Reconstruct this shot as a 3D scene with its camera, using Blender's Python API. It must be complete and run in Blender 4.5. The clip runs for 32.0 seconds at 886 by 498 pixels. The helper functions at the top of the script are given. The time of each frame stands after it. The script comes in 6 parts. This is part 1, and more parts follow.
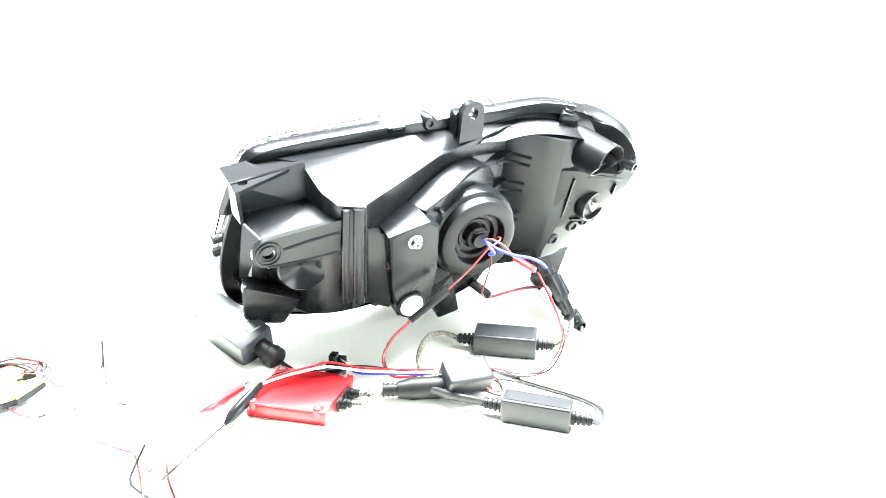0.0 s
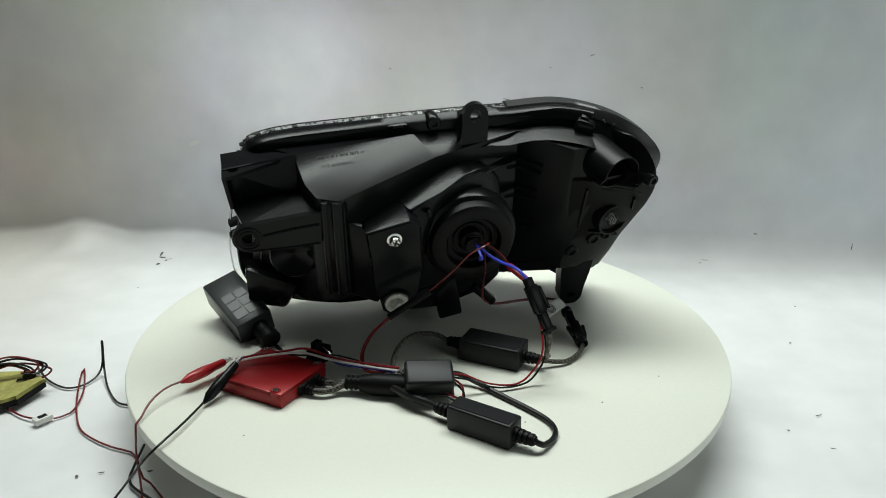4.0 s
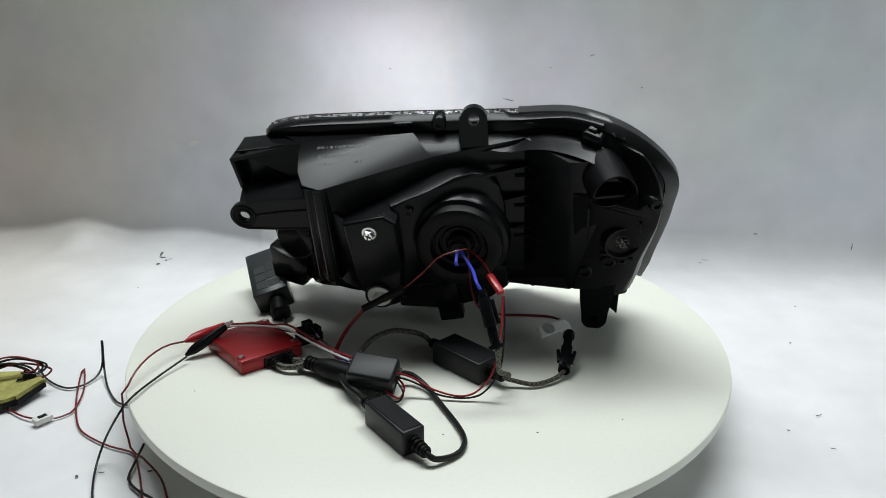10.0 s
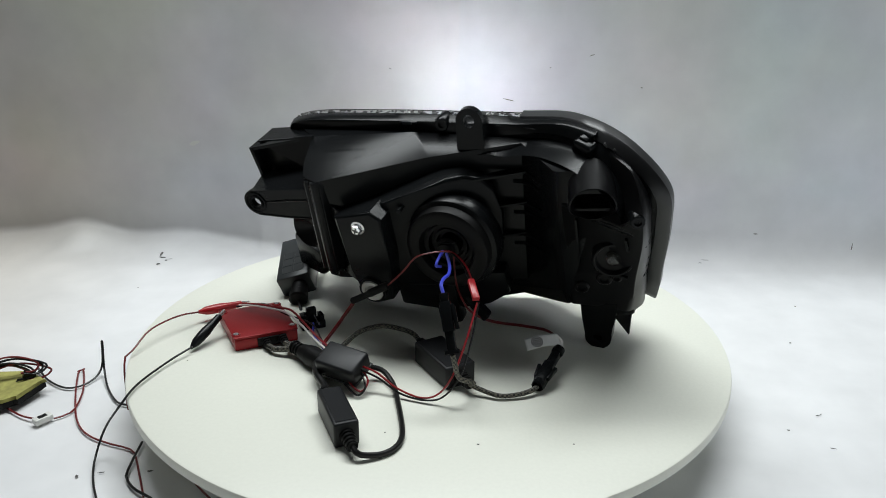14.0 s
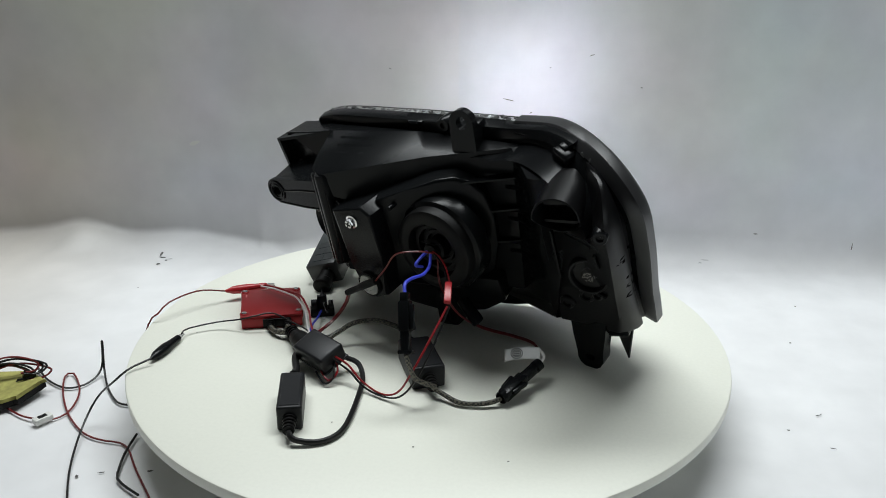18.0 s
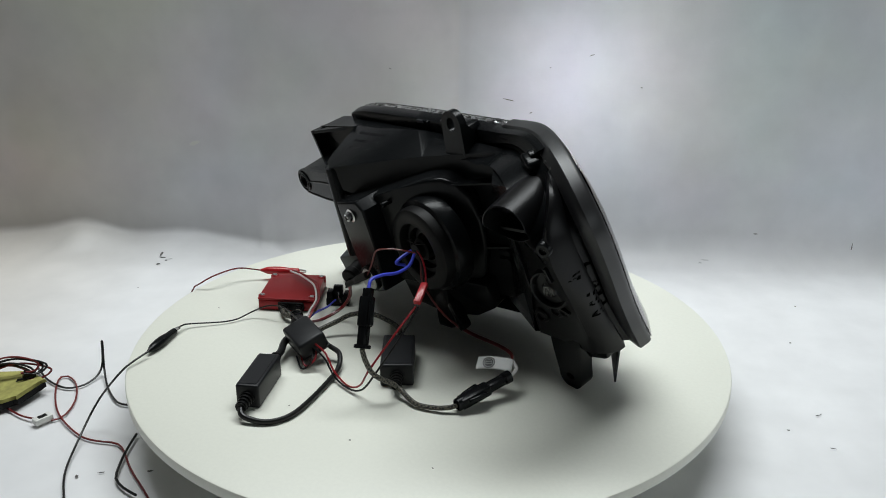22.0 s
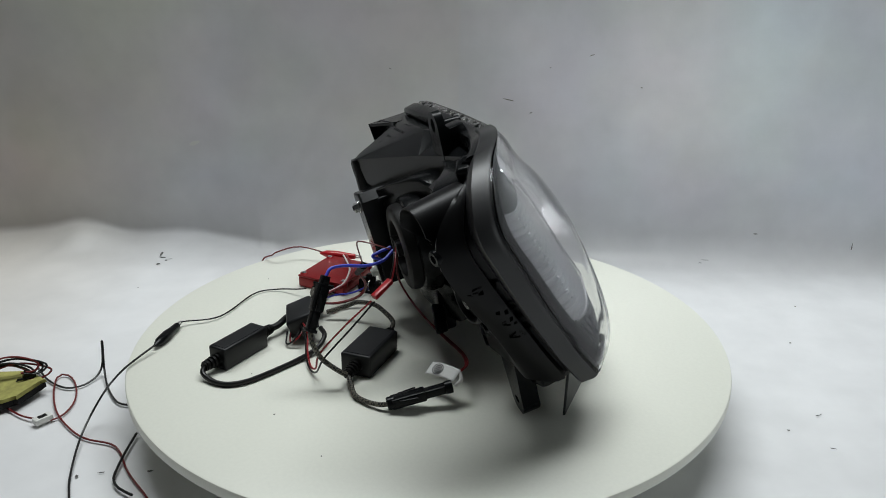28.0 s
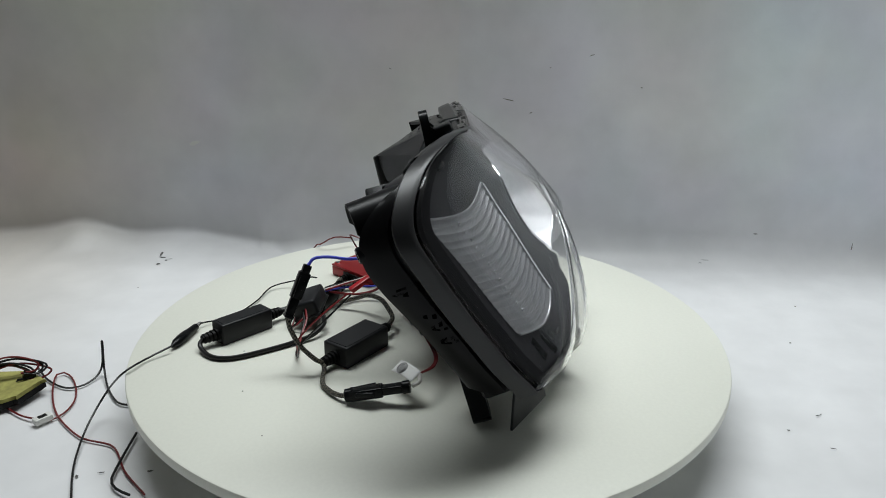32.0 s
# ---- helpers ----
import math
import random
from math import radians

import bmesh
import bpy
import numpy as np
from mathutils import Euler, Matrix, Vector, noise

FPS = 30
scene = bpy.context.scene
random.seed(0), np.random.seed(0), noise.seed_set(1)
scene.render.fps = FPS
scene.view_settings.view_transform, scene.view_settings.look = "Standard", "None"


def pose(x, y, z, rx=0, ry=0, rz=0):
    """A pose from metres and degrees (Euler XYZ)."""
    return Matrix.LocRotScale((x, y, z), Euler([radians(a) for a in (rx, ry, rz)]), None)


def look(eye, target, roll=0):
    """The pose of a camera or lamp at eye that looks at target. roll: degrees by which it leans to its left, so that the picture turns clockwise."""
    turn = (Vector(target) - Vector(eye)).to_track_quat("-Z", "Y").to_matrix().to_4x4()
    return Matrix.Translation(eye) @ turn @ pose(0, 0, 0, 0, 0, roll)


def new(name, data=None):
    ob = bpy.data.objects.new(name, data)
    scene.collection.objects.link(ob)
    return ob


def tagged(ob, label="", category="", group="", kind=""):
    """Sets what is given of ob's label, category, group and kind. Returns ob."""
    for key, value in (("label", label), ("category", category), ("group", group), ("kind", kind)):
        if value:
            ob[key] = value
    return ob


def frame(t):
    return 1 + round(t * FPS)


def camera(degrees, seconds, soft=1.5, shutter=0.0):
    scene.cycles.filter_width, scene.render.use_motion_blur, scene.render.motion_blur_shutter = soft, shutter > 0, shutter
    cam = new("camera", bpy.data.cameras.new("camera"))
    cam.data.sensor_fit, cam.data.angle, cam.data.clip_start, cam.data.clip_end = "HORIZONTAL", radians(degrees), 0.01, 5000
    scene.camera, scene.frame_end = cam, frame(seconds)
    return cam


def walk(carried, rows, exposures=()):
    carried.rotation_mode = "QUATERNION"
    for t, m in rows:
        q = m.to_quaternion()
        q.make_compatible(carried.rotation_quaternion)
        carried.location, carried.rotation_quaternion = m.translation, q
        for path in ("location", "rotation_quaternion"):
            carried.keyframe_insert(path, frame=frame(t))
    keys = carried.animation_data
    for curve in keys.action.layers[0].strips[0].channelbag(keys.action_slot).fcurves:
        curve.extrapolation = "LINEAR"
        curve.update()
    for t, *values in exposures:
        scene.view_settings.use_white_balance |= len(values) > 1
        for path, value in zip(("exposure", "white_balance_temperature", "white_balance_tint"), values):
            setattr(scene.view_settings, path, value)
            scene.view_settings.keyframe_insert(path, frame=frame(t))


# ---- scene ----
cam = camera(59.23, 32.0, soft=0.95)
EYE = (0.0, -0.861, 0.4285)
VIEW = look(EYE, (0.0165, 0.076, 0.0793), 0.27)
walk(cam, [(0.0, VIEW), (32.0, VIEW)],
     exposures=[(0.0, 5.05, 6500, 10), (0.3, 3.2, 6500, 9), (0.5, 2.1, 6600, 7), (1.0, 1.1, 6600, 6), (1.5, 0.5, 6700, 2), (2.0, 0.24, 6700, 1), (3.0, 0.2, 6700, 2), (6.0, 0.2, 6600, 6), (9.0, 0.21, 6500, 10), (18.0, 0.18, 6500, 10), (25.0, -0.05, 6500, 10), (32.0, -0.1, 6500, 10)])

# ---- light ----
world = bpy.data.worlds.new("room_air")
scene.world = world
world.use_nodes = True
world.node_tree.nodes["Background"].inputs["Color"].default_value = (0.75, 0.8, 0.9, 1)
world.node_tree.nodes["Background"].inputs["Strength"].default_value = 0.15


def area_lamp(name, eye, target, size, power, colour=(1, 1, 1)):
    data = bpy.data.lights.new(name, "AREA")
    data.shape, data.size, data.size_y, data.energy, data.color = "RECTANGLE", size[0], size[1], power, colour
    ob = new(name, data)
    ob.matrix_world = look(eye, target)
    return ob


area_lamp("back_softbox", (0.0, 0.56, 2.25), (0.0, 0.46, 0.0), (2.4, 0.65), 61, (0.945, 1.0, 1.01))
# unseen fill lamp at the front right, added to lift the backdrop
area_lamp("fill_light", (1.7, -1.2, 0.8), (0.0, 0.45, 0.15), (1.1, 1.1), 4.8, (0.90, 0.98, 1.0))

from mathutils.bvhtree import BVHTree

# ---- materials ----
def material(name, colour, rough=0.5, metal=0.0, vary=0.15, grain=60.0, bump=0.0, spec=0.5, rough_vary=0.1, second=None, stain=6.0):
    """Principled surface with a coarse and a fine variation of its colour, gloss and relief."""
    m = bpy.data.materials.new(name)
    m.use_nodes = True
    nt = m.node_tree
    b = nt.nodes["Principled BSDF"]
    tc = nt.nodes.new("ShaderNodeTexCoord")
    coarse, fine = nt.nodes.new("ShaderNodeTexNoise"), nt.nodes.new("ShaderNodeTexNoise")
    coarse.inputs["Scale"].default_value, coarse.inputs["Detail"].default_value = stain, 5
    fine.inputs["Scale"].default_value, fine.inputs["Detail"].default_value = grain, 4
    for n in (coarse, fine):
        nt.links.new(tc.outputs["Object"], n.inputs["Vector"])
    add = nt.nodes.new("ShaderNodeMath")
    add.operation = "ADD"
    nt.links.new(coarse.outputs["Fac"], add.inputs[0])
    nt.links.new(fine.outputs["Fac"], add.inputs[1])
    ramp = nt.nodes.new("ShaderNodeMapRange")
    ramp.inputs["From Min"].default_value, ramp.inputs["From Max"].default_value = 0.7, 1.3
    nt.links.new(add.outputs[0], ramp.inputs["Value"])
    mix = nt.nodes.new("ShaderNodeMix")
    mix.data_type = "RGBA"
    dark = second or tuple(c * (1 - vary) for c in colour)
    light = tuple(min(1.0, c * (1 + vary * 0.6)) for c in colour)
    mix.inputs["A"].default_value, mix.inputs["B"].default_value = (*dark, 1), (*light, 1)
    nt.links.new(ramp.outputs["Result"], mix.inputs["Factor"])
    nt.links.new(mix.outputs["Result"], b.inputs["Base Color"])
    gloss = nt.nodes.new("ShaderNodeMapRange")
    gloss.inputs["To Min"].default_value, gloss.inputs["To Max"].default_value = max(0.02, rough - rough_vary), min(1, rough + rough_vary)
    nt.links.new(coarse.outputs["Fac"], gloss.inputs["Value"])
    nt.links.new(gloss.outputs["Result"], b.inputs["Roughness"])
    b.inputs["Metallic"].default_value = metal
    b.inputs["Specular IOR Level"].default_value = spec
    if bump:
        bp = nt.nodes.new("ShaderNodeBump")
        bp.inputs["Strength"].default_value, bp.inputs["Distance"].default_value = bump, 0.0002
        nt.links.new(fine.outputs["Fac"], bp.inputs["Height"])
        nt.links.new(bp.outputs["Normal"], b.inputs["Normal"])
    return m


def clear(name, colour=(1, 1, 1), rough=0.02, ior=1.45):
    m = bpy.data.materials.new(name)
    m.use_nodes = True
    b = m.node_tree.nodes["Principled BSDF"]
    b.inputs["Base Color"].default_value = (*colour, 1)
    b.inputs["Transmission Weight"].default_value, b.inputs["Roughness"].default_value, b.inputs["IOR"].default_value = 1.0, rough, ior
    return m


BLACK = material("black_plastic", (0.0062, 0.0069, 0.0075), 0.24, bump=0.10, grain=700, stain=11, rough_vary=0.10, spec=0.135)
RUBBER = material("black_rubber", (0.004, 0.004, 0.004), 0.5, bump=0.1, grain=700, spec=0.17)
# black that paints the shade inside slots which are not cut
SLOT_SHADE = material("painted_slot_shade", (0.002, 0.002, 0.002), 0.9, spec=0.0)
SATIN = material("satin_black_plastic", (0.009, 0.0095, 0.011), 0.44, bump=0.12, grain=1200, spec=0.3)
GREYBOX = material("dark_grey_plastic", (0.020, 0.024, 0.026), 0.36, bump=0.15, grain=1000)
WHITE = material("white_nylon", (0.72, 0.72, 0.68), 0.4, vary=0.08)
STEEL = material("zinc_steel", (0.75, 0.75, 0.76), 0.25, 1.0, vary=0.2, grain=300)
CHROME = material("vacuum_chrome", (0.62, 0.62, 0.64), 0.20, 1.0, vary=0.06, rough_vary=0.06)
MIRROR = material("bright_chrome", (0.9, 0.9, 0.92), 0.10, 1.0, vary=0.04, rough_vary=0.04)
BOWL = material("frosted_chrome", (0.80, 0.80, 0.82), 0.46, 1.0, vary=0.08, grain=120, rough_vary=0.10)
BEZEL = material("grey_bezel", (0.017, 0.017, 0.019), 0.5, vary=0.1, spec=0.22)
REDMETAL = material("red_anodised_aluminium", (0.30, 0.006, 0.009), 0.34, 0.3, vary=0.2, grain=800, bump=0.06)
TABLE = material("cream_laminate", (0.805, 0.81, 0.72), 0.38, vary=0.03, grain=250, stain=3, rough_vary=0.06)
TABLE_SIDE = material("cream_edge_band", (0.74, 0.74, 0.68), 0.45, vary=0.05)
WALL = material("white_vinyl", (0.79, 0.79, 0.795), 0.46, vary=0.09, grain=14, stain=3.2, rough_vary=0.14)


def tint_vinyl(m):
    """Vinyl tones: slightly cooler right of the seam, softly beige and darker towards the left."""
    nt = m.node_tree
    b = nt.nodes["Principled BSDF"]
    base = b.inputs["Base Color"].links[0].from_socket
    tc, sep = nt.nodes.new("ShaderNodeTexCoord"), nt.nodes.new("ShaderNodeSeparateXYZ")
    nt.links.new(tc.outputs["Object"], sep.inputs[0])
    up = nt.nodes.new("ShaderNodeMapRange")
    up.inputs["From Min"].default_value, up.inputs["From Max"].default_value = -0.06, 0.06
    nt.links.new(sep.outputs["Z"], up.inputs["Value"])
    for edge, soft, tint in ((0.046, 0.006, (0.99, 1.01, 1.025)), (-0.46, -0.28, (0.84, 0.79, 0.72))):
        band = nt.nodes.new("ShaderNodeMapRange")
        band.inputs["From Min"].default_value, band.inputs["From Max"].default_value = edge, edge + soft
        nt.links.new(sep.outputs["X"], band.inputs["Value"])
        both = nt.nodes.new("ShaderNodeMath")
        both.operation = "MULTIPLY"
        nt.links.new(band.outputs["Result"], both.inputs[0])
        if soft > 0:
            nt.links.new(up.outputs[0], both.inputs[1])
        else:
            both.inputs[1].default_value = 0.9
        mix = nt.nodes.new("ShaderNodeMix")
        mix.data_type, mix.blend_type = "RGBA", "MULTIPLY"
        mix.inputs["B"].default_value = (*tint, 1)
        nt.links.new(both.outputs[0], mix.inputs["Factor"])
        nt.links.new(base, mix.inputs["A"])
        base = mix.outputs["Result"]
    # faint cloudy casts of colour on the upright part
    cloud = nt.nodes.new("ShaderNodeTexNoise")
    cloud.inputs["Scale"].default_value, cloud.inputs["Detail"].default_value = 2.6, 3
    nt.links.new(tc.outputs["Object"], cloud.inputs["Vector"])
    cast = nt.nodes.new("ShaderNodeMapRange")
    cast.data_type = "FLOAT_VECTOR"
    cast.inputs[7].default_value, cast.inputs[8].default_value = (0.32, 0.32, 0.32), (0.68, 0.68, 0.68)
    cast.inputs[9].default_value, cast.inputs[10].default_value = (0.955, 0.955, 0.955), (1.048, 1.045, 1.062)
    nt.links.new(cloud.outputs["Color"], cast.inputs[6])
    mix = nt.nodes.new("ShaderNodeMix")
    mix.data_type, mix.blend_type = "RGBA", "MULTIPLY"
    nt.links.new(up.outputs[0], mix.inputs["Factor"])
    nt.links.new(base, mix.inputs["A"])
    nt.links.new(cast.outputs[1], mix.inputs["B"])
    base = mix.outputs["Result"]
    nt.links.new(base, b.inputs["Base Color"])


tint_vinyl(WALL)
ROOM = material("dim_room_paint", (0.07, 0.07, 0.07), 0.9)
RED_WIRE = material("red_pvc", (0.28, 0.012, 0.016), 0.35)
BLACK_WIRE = material("black_pvc", (0.010, 0.010, 0.010), 0.32, spec=0.3)
BLUE_WIRE = material("blue_pvc", (0.05, 0.07, 0.62), 0.4)
WHITE_WIRE = material("white_pvc", (0.75, 0.72, 0.7), 0.4)
RED_PLASTIC = material("red_plastic", (0.44, 0.012, 0.018), 0.3)
DARKRED = material("dark_red_pvc", (0.15, 0.010, 0.010), 0.35)
PAPER = material("white_paper", (0.8, 0.8, 0.78), 0.7, vary=0.05)
INK = material("grey_ink", (0.12, 0.12, 0.13), 0.7)


def braid(name):
    m = material(name, (0.02, 0.02, 0.02), 0.5)
    nt = m.node_tree
    b = nt.nodes["Principled BSDF"]
    tc, ch, mix = nt.nodes.new("ShaderNodeTexCoord"), nt.nodes.new("ShaderNodeTexChecker"), nt.nodes.new("ShaderNodeMix")
    ch.inputs["Scale"].default_value = 420
    ch.inputs["Color1"].default_value, ch.inputs["Color2"].default_value = (0.007, 0.007, 0.007, 1), (0.125, 0.115, 0.085, 1)
    nt.links.new(tc.outputs["Object"], ch.inputs["Vector"])
    nt.links.new(ch.outputs["Color"], b.inputs["Base Color"])
    nt.nodes.remove(mix)
    bp = nt.nodes.new("ShaderNodeBump")
    bp.inputs["Strength"].default_value, bp.inputs["Distance"].default_value = 0.5, 0.0006
    nt.links.new(ch.outputs["Fac"], bp.inputs["Height"])
    nt.links.new(bp.outputs["Normal"], b.inputs["Normal"])
    return m


BRAID = braid("braided_sleeving")
DIODE = bpy.data.materials.new("lit_diode")
DIODE.use_nodes = True
DIODE.node_tree.nodes["Principled BSDF"].inputs["Emission Color"].default_value = (0.85, 0.9, 1.0, 1)
DIODE.node_tree.nodes["Principled BSDF"].inputs["Emission Strength"].default_value = 1300
# helper glow that brightens the reflector bowl
BOWL_FILL = bpy.data.materials.new("bowl_fill_glow")
BOWL_FILL.use_nodes = True
BOWL_FILL.node_tree.nodes["Principled BSDF"].inputs["Emission Color"].default_value = (0.9, 0.94, 1.0, 1)
BOWL_FILL.node_tree.nodes["Principled BSDF"].inputs["Emission Strength"].default_value = 260
FOAM = material("yellow_green_foam", (0.36, 0.34, 0.10), 0.9, vary=0.3, grain=150, bump=0.4, stain=30)
DIRT = material("dirt", (0.09, 0.085, 0.08), 0.9)
SCUFF = material("scuff", (0.22, 0.21, 0.20), 0.8)
FLUTE = material("silvered_flutes", (0.22, 0.22, 0.23), 0.34, 0.55, vary=0.1, grain=200)
SEALANT = material("sealant", (0.015, 0.015, 0.015), 0.32, spec=0.3, vary=0.5, grain=400, second=(0.07, 0.07, 0.068))
SOCKET = material("matt_black_plastic", (0.005, 0.005, 0.0055), 0.34, bump=0.1, grain=900, spec=0.17)
BAND = material("dark_grey_band", (0.016, 0.016, 0.017), 0.38, bump=0.08, grain=900)
GLASSY = clear("bulb_glass", (0.95, 0.95, 0.95))
LENS = clear("clear_polycarbonate", (0.97, 0.97, 0.97), 0.015, 1.27)

# ---- mesh helpers ----
U, V, N = Vector((0.9422, -0.335, 0.0)), Vector((-0.088, -0.2475, 0.9649)), Vector((0.3232, 0.9091, 0.2626))
ORIGIN = Vector((0.0477, 0.0497, 0.1643))
LAMP = Matrix((U, V, N)).transposed().to_4x4()
LAMP.translation = ORIGIN


def lamp_at(u, v, w):
    return LAMP @ Vector((u, v, w))


def mesh_of(bm, name, mat, smooth=35):
    me = bpy.data.meshes.new(name)
    bmesh.ops.recalc_face_normals(bm, faces=bm.faces)
    bm.to_mesh(me)
    bm.free()
    me.materials.append(mat)
    if smooth:
        me.shade_smooth()
        me.set_sharp_from_angle(angle=radians(smooth))
    return me


def part(name, bm, mat, parent=None, label="", smooth=35):
    ob = new(name, mesh_of(bm, name, mat, smooth))
    if parent:
        ob.parent = parent
    return tagged(ob, label)


def thing(name, label, category, group="", kind=""):
    return tagged(new(name), label, category, group, kind)


def spline(points, steps=8, closed=False):
    """Smooth points through the given ones."""
    pts = [Vector(p) for p in points]
    n, out = len(pts), []
    for i in range(n if closed else n - 1):
        if closed:
            a, b, c, d = (pts[(i + k) % n] for k in (-1, 0, 1, 2))
        else:
            b, c = pts[i], pts[i + 1]
            a = pts[i - 1] if i else b * 2 - c
            d = pts[i + 2] if i + 2 < n else c * 2 - b
        for s in range(steps):
            t = s / steps
            out.append(0.5 * (2 * b + (c - a) * t + (2 * a - 5 * b + 4 * c - d) * t * t + (3 * b - a - 3 * c + d) * t ** 3))
    if not closed:
        out.append(pts[-1])
    return out


def skin(bm, rings, closed=True, cap=True):
    """Faces between rings of equally many points."""
    vs = [[bm.verts.new(p) for p in r] for r in rings]
    n = len(vs[0])
    for a, b in zip(vs, vs[1:]):
        for i in range(n if closed else n - 1):
            j = (i + 1) % n
            bm.faces.new((a[i], a[j], b[j], b[i]))
    if cap:
        bm.faces.new(vs[0])
        bm.faces.new(vs[-1][::-1])
    return vs


def tube(bm, pts, r, sides=8, cap=True):
    """A round rod along points; r may be a function of the share of its length."""
    pts = [Vector(p) for p in pts]
    up, rings = None, []
    for i, p in enumerate(pts):
        d = (pts[min(i + 1, len(pts) - 1)] - pts[max(i - 1, 0)]).normalized()
        up = d.orthogonal().normalized() if up is None else (up - d * up.dot(d)).normalized()
        side = d.cross(up)
        rad = r(i / (len(pts) - 1)) if callable(r) else r
        rings.append([p + (up * math.cos(a) + side * math.sin(a)) * rad for a in (2 * math.pi * k / sides for k in range(sides))])
    skin(bm, rings, cap=cap)
    return bm


def lathe(bm, profile, m, sides=40, start=0.0, sweep=360.0):
    """Turns (radius, height) pairs about the z axis of m."""
    full = abs(sweep - 360) < 1e-6
    k = sides if full else sides + 1
    rings = []
    for rad, h in profile:
        rings.append([m @ Vector((rad * math.cos(a), rad * math.sin(a), h)) for a in (radians(start + sweep * i / sides) for i in range(k))])
    skin(bm, rings, closed=full, cap=False)
    return bm


def block(bm, size, m, bevel=0.0, segments=2, taper=1.0):
    x, y, z = (s / 2 for s in size)
    low = [bm.verts.new(m @ Vector((sx * x, sy * y, -z))) for sx, sy in ((-1, -1), (1, -1), (1, 1), (-1, 1))]
    top = [bm.verts.new(m @ Vector((sx * x * taper, sy * y * taper, z))) for sx, sy in ((-1, -1), (1, -1), (1, 1), (-1, 1))]
    fs = [bm.faces.new(low[::-1]), bm.faces.new(top)]
    for i in range(4):
        fs.append(bm.faces.new((low[i], low[(i + 1) % 4], top[(i + 1) % 4], top[i])))
    if bevel:
        es = list({e for f in fs for e in f.edges})
        bmesh.ops.bevel(bm, geom=es, offset=bevel, segments=segments, affect="EDGES", profile=0.5)
    return bm


def prism(bm, outline, m, depth, bevel=0.0, segments=2):
    """An outline in m's xy plane, made `depth` thick along its z."""
    low = [bm.verts.new(m @ Vector((x, y, 0))) for x, y in outline]
    top = [bm.verts.new(m @ Vector((x, y, depth))) for x, y in outline]
    fs = [bm.faces.new(low[::-1]), bm.faces.new(top)]
    n = len(outline)
    for i in range(n):
        fs.append(bm.faces.new((low[i], low[(i + 1) % n], top[(i + 1) % n], top[i])))
    if bevel:
        es = list({e for f in fs[:2] for e in f.edges})
        bmesh.ops.bevel(bm, geom=es, offset=bevel, segments=segments, affect="EDGES", profile=0.5)
    return bm


def frame_of(at, axis, up=(0, 0, 1)):
    """A pose at a point with its z along axis and its y near up."""
    z = Vector(axis).normalized()
    y = Vector(up) - z * z.dot(Vector(up))
    y = y.normalized() if y.length > 1e-5 else z.orthogonal().normalized()
    m = Matrix((y.cross(z), y, z)).transposed().to_4x4()
    m.translation = Vector(at)
    return m


ON_TABLE = []


def on_table(ob):
    ON_TABLE.append(ob)
    return ob

# ---- the set: table, sheets, room ----
FLOOR_Z = -0.07
TURN_START, TURN_RATE = 47.23, -3.6325


def build_turntable():
    t = on_table(thing("turntable", "round cream-white photo turntable with a rounded rim", "turntable"))
    bm = bmesh.new()
    lathe(bm, [(0.0005, 0.0), (0.2, 0.0), (0.3475, 0.0), (0.3493, -0.0008), (0.35, -0.0025), (0.35, -0.0105), (0.349, -0.012), (0.3, -0.012), (0.0005, -0.012)], pose(0, 0, 0), 160)
    part("disc", bm, TABLE, t, smooth=25)
    bm = bmesh.new()
    lathe(bm, [(0.0005, -0.013), (0.16, -0.013), (0.165, -0.018), (0.165, -0.062), (0.16, FLOOR_Z + 0.001), (0.0005, FLOOR_Z + 0.001)], pose(0, 0, 0), 64)
    part("motor_base", bm, TABLE_SIDE, t, "grey motor base under the disc")


# line on the floor along which the sheet turns up
ALONG = Vector((1.0, -0.104, 0)).normalized()
BACK = Vector((-ALONG.y, ALONG.x, 0))
FOOT = Vector((0.0, 0.470, 0))


def on_wall(x, z, off=0.0):
    """A place on the upright sheet: x metres along it, z over the floor, off metres towards the room."""
    folds = 0.012 * noise.noise(Vector((x * 1.7, z * 0.9, 4.0))) + 0.0035 * noise.noise(Vector((x * 5, z * 2.2, 9.0)))
    folds += 0.003 * math.exp(-((x - 0.046) / 0.006) ** 2) * (x > 0.046) + 0.0012 * math.exp(-((x + 0.64) / 0.006) ** 2)
    folds += 0.004 * math.exp(-((x - 0.62 + 0.25 * z) / 0.05) ** 2)
    # long slanting crease: the sheet comes forward again beyond it
    side = x + 0.268 - 0.46 * (z - 0.103)
    folds += 0.011 * (math.exp(-side / 0.07) if side > 0 else math.exp(side / 0.03)) * max(0.0, min(1.0, (0.40 - z) / 0.2))
    folds += 0.0012 * math.sin(23 * x + 2.0 * math.sin(5 * z)) * noise.noise(Vector((x * 2.3, z * 1.3, 17.0)))
    p = FOOT + ALONG * x + BACK * (folds * min(1.0, z * 5) - off)
    return Vector((p.x, p.y, FLOOR_Z + z))


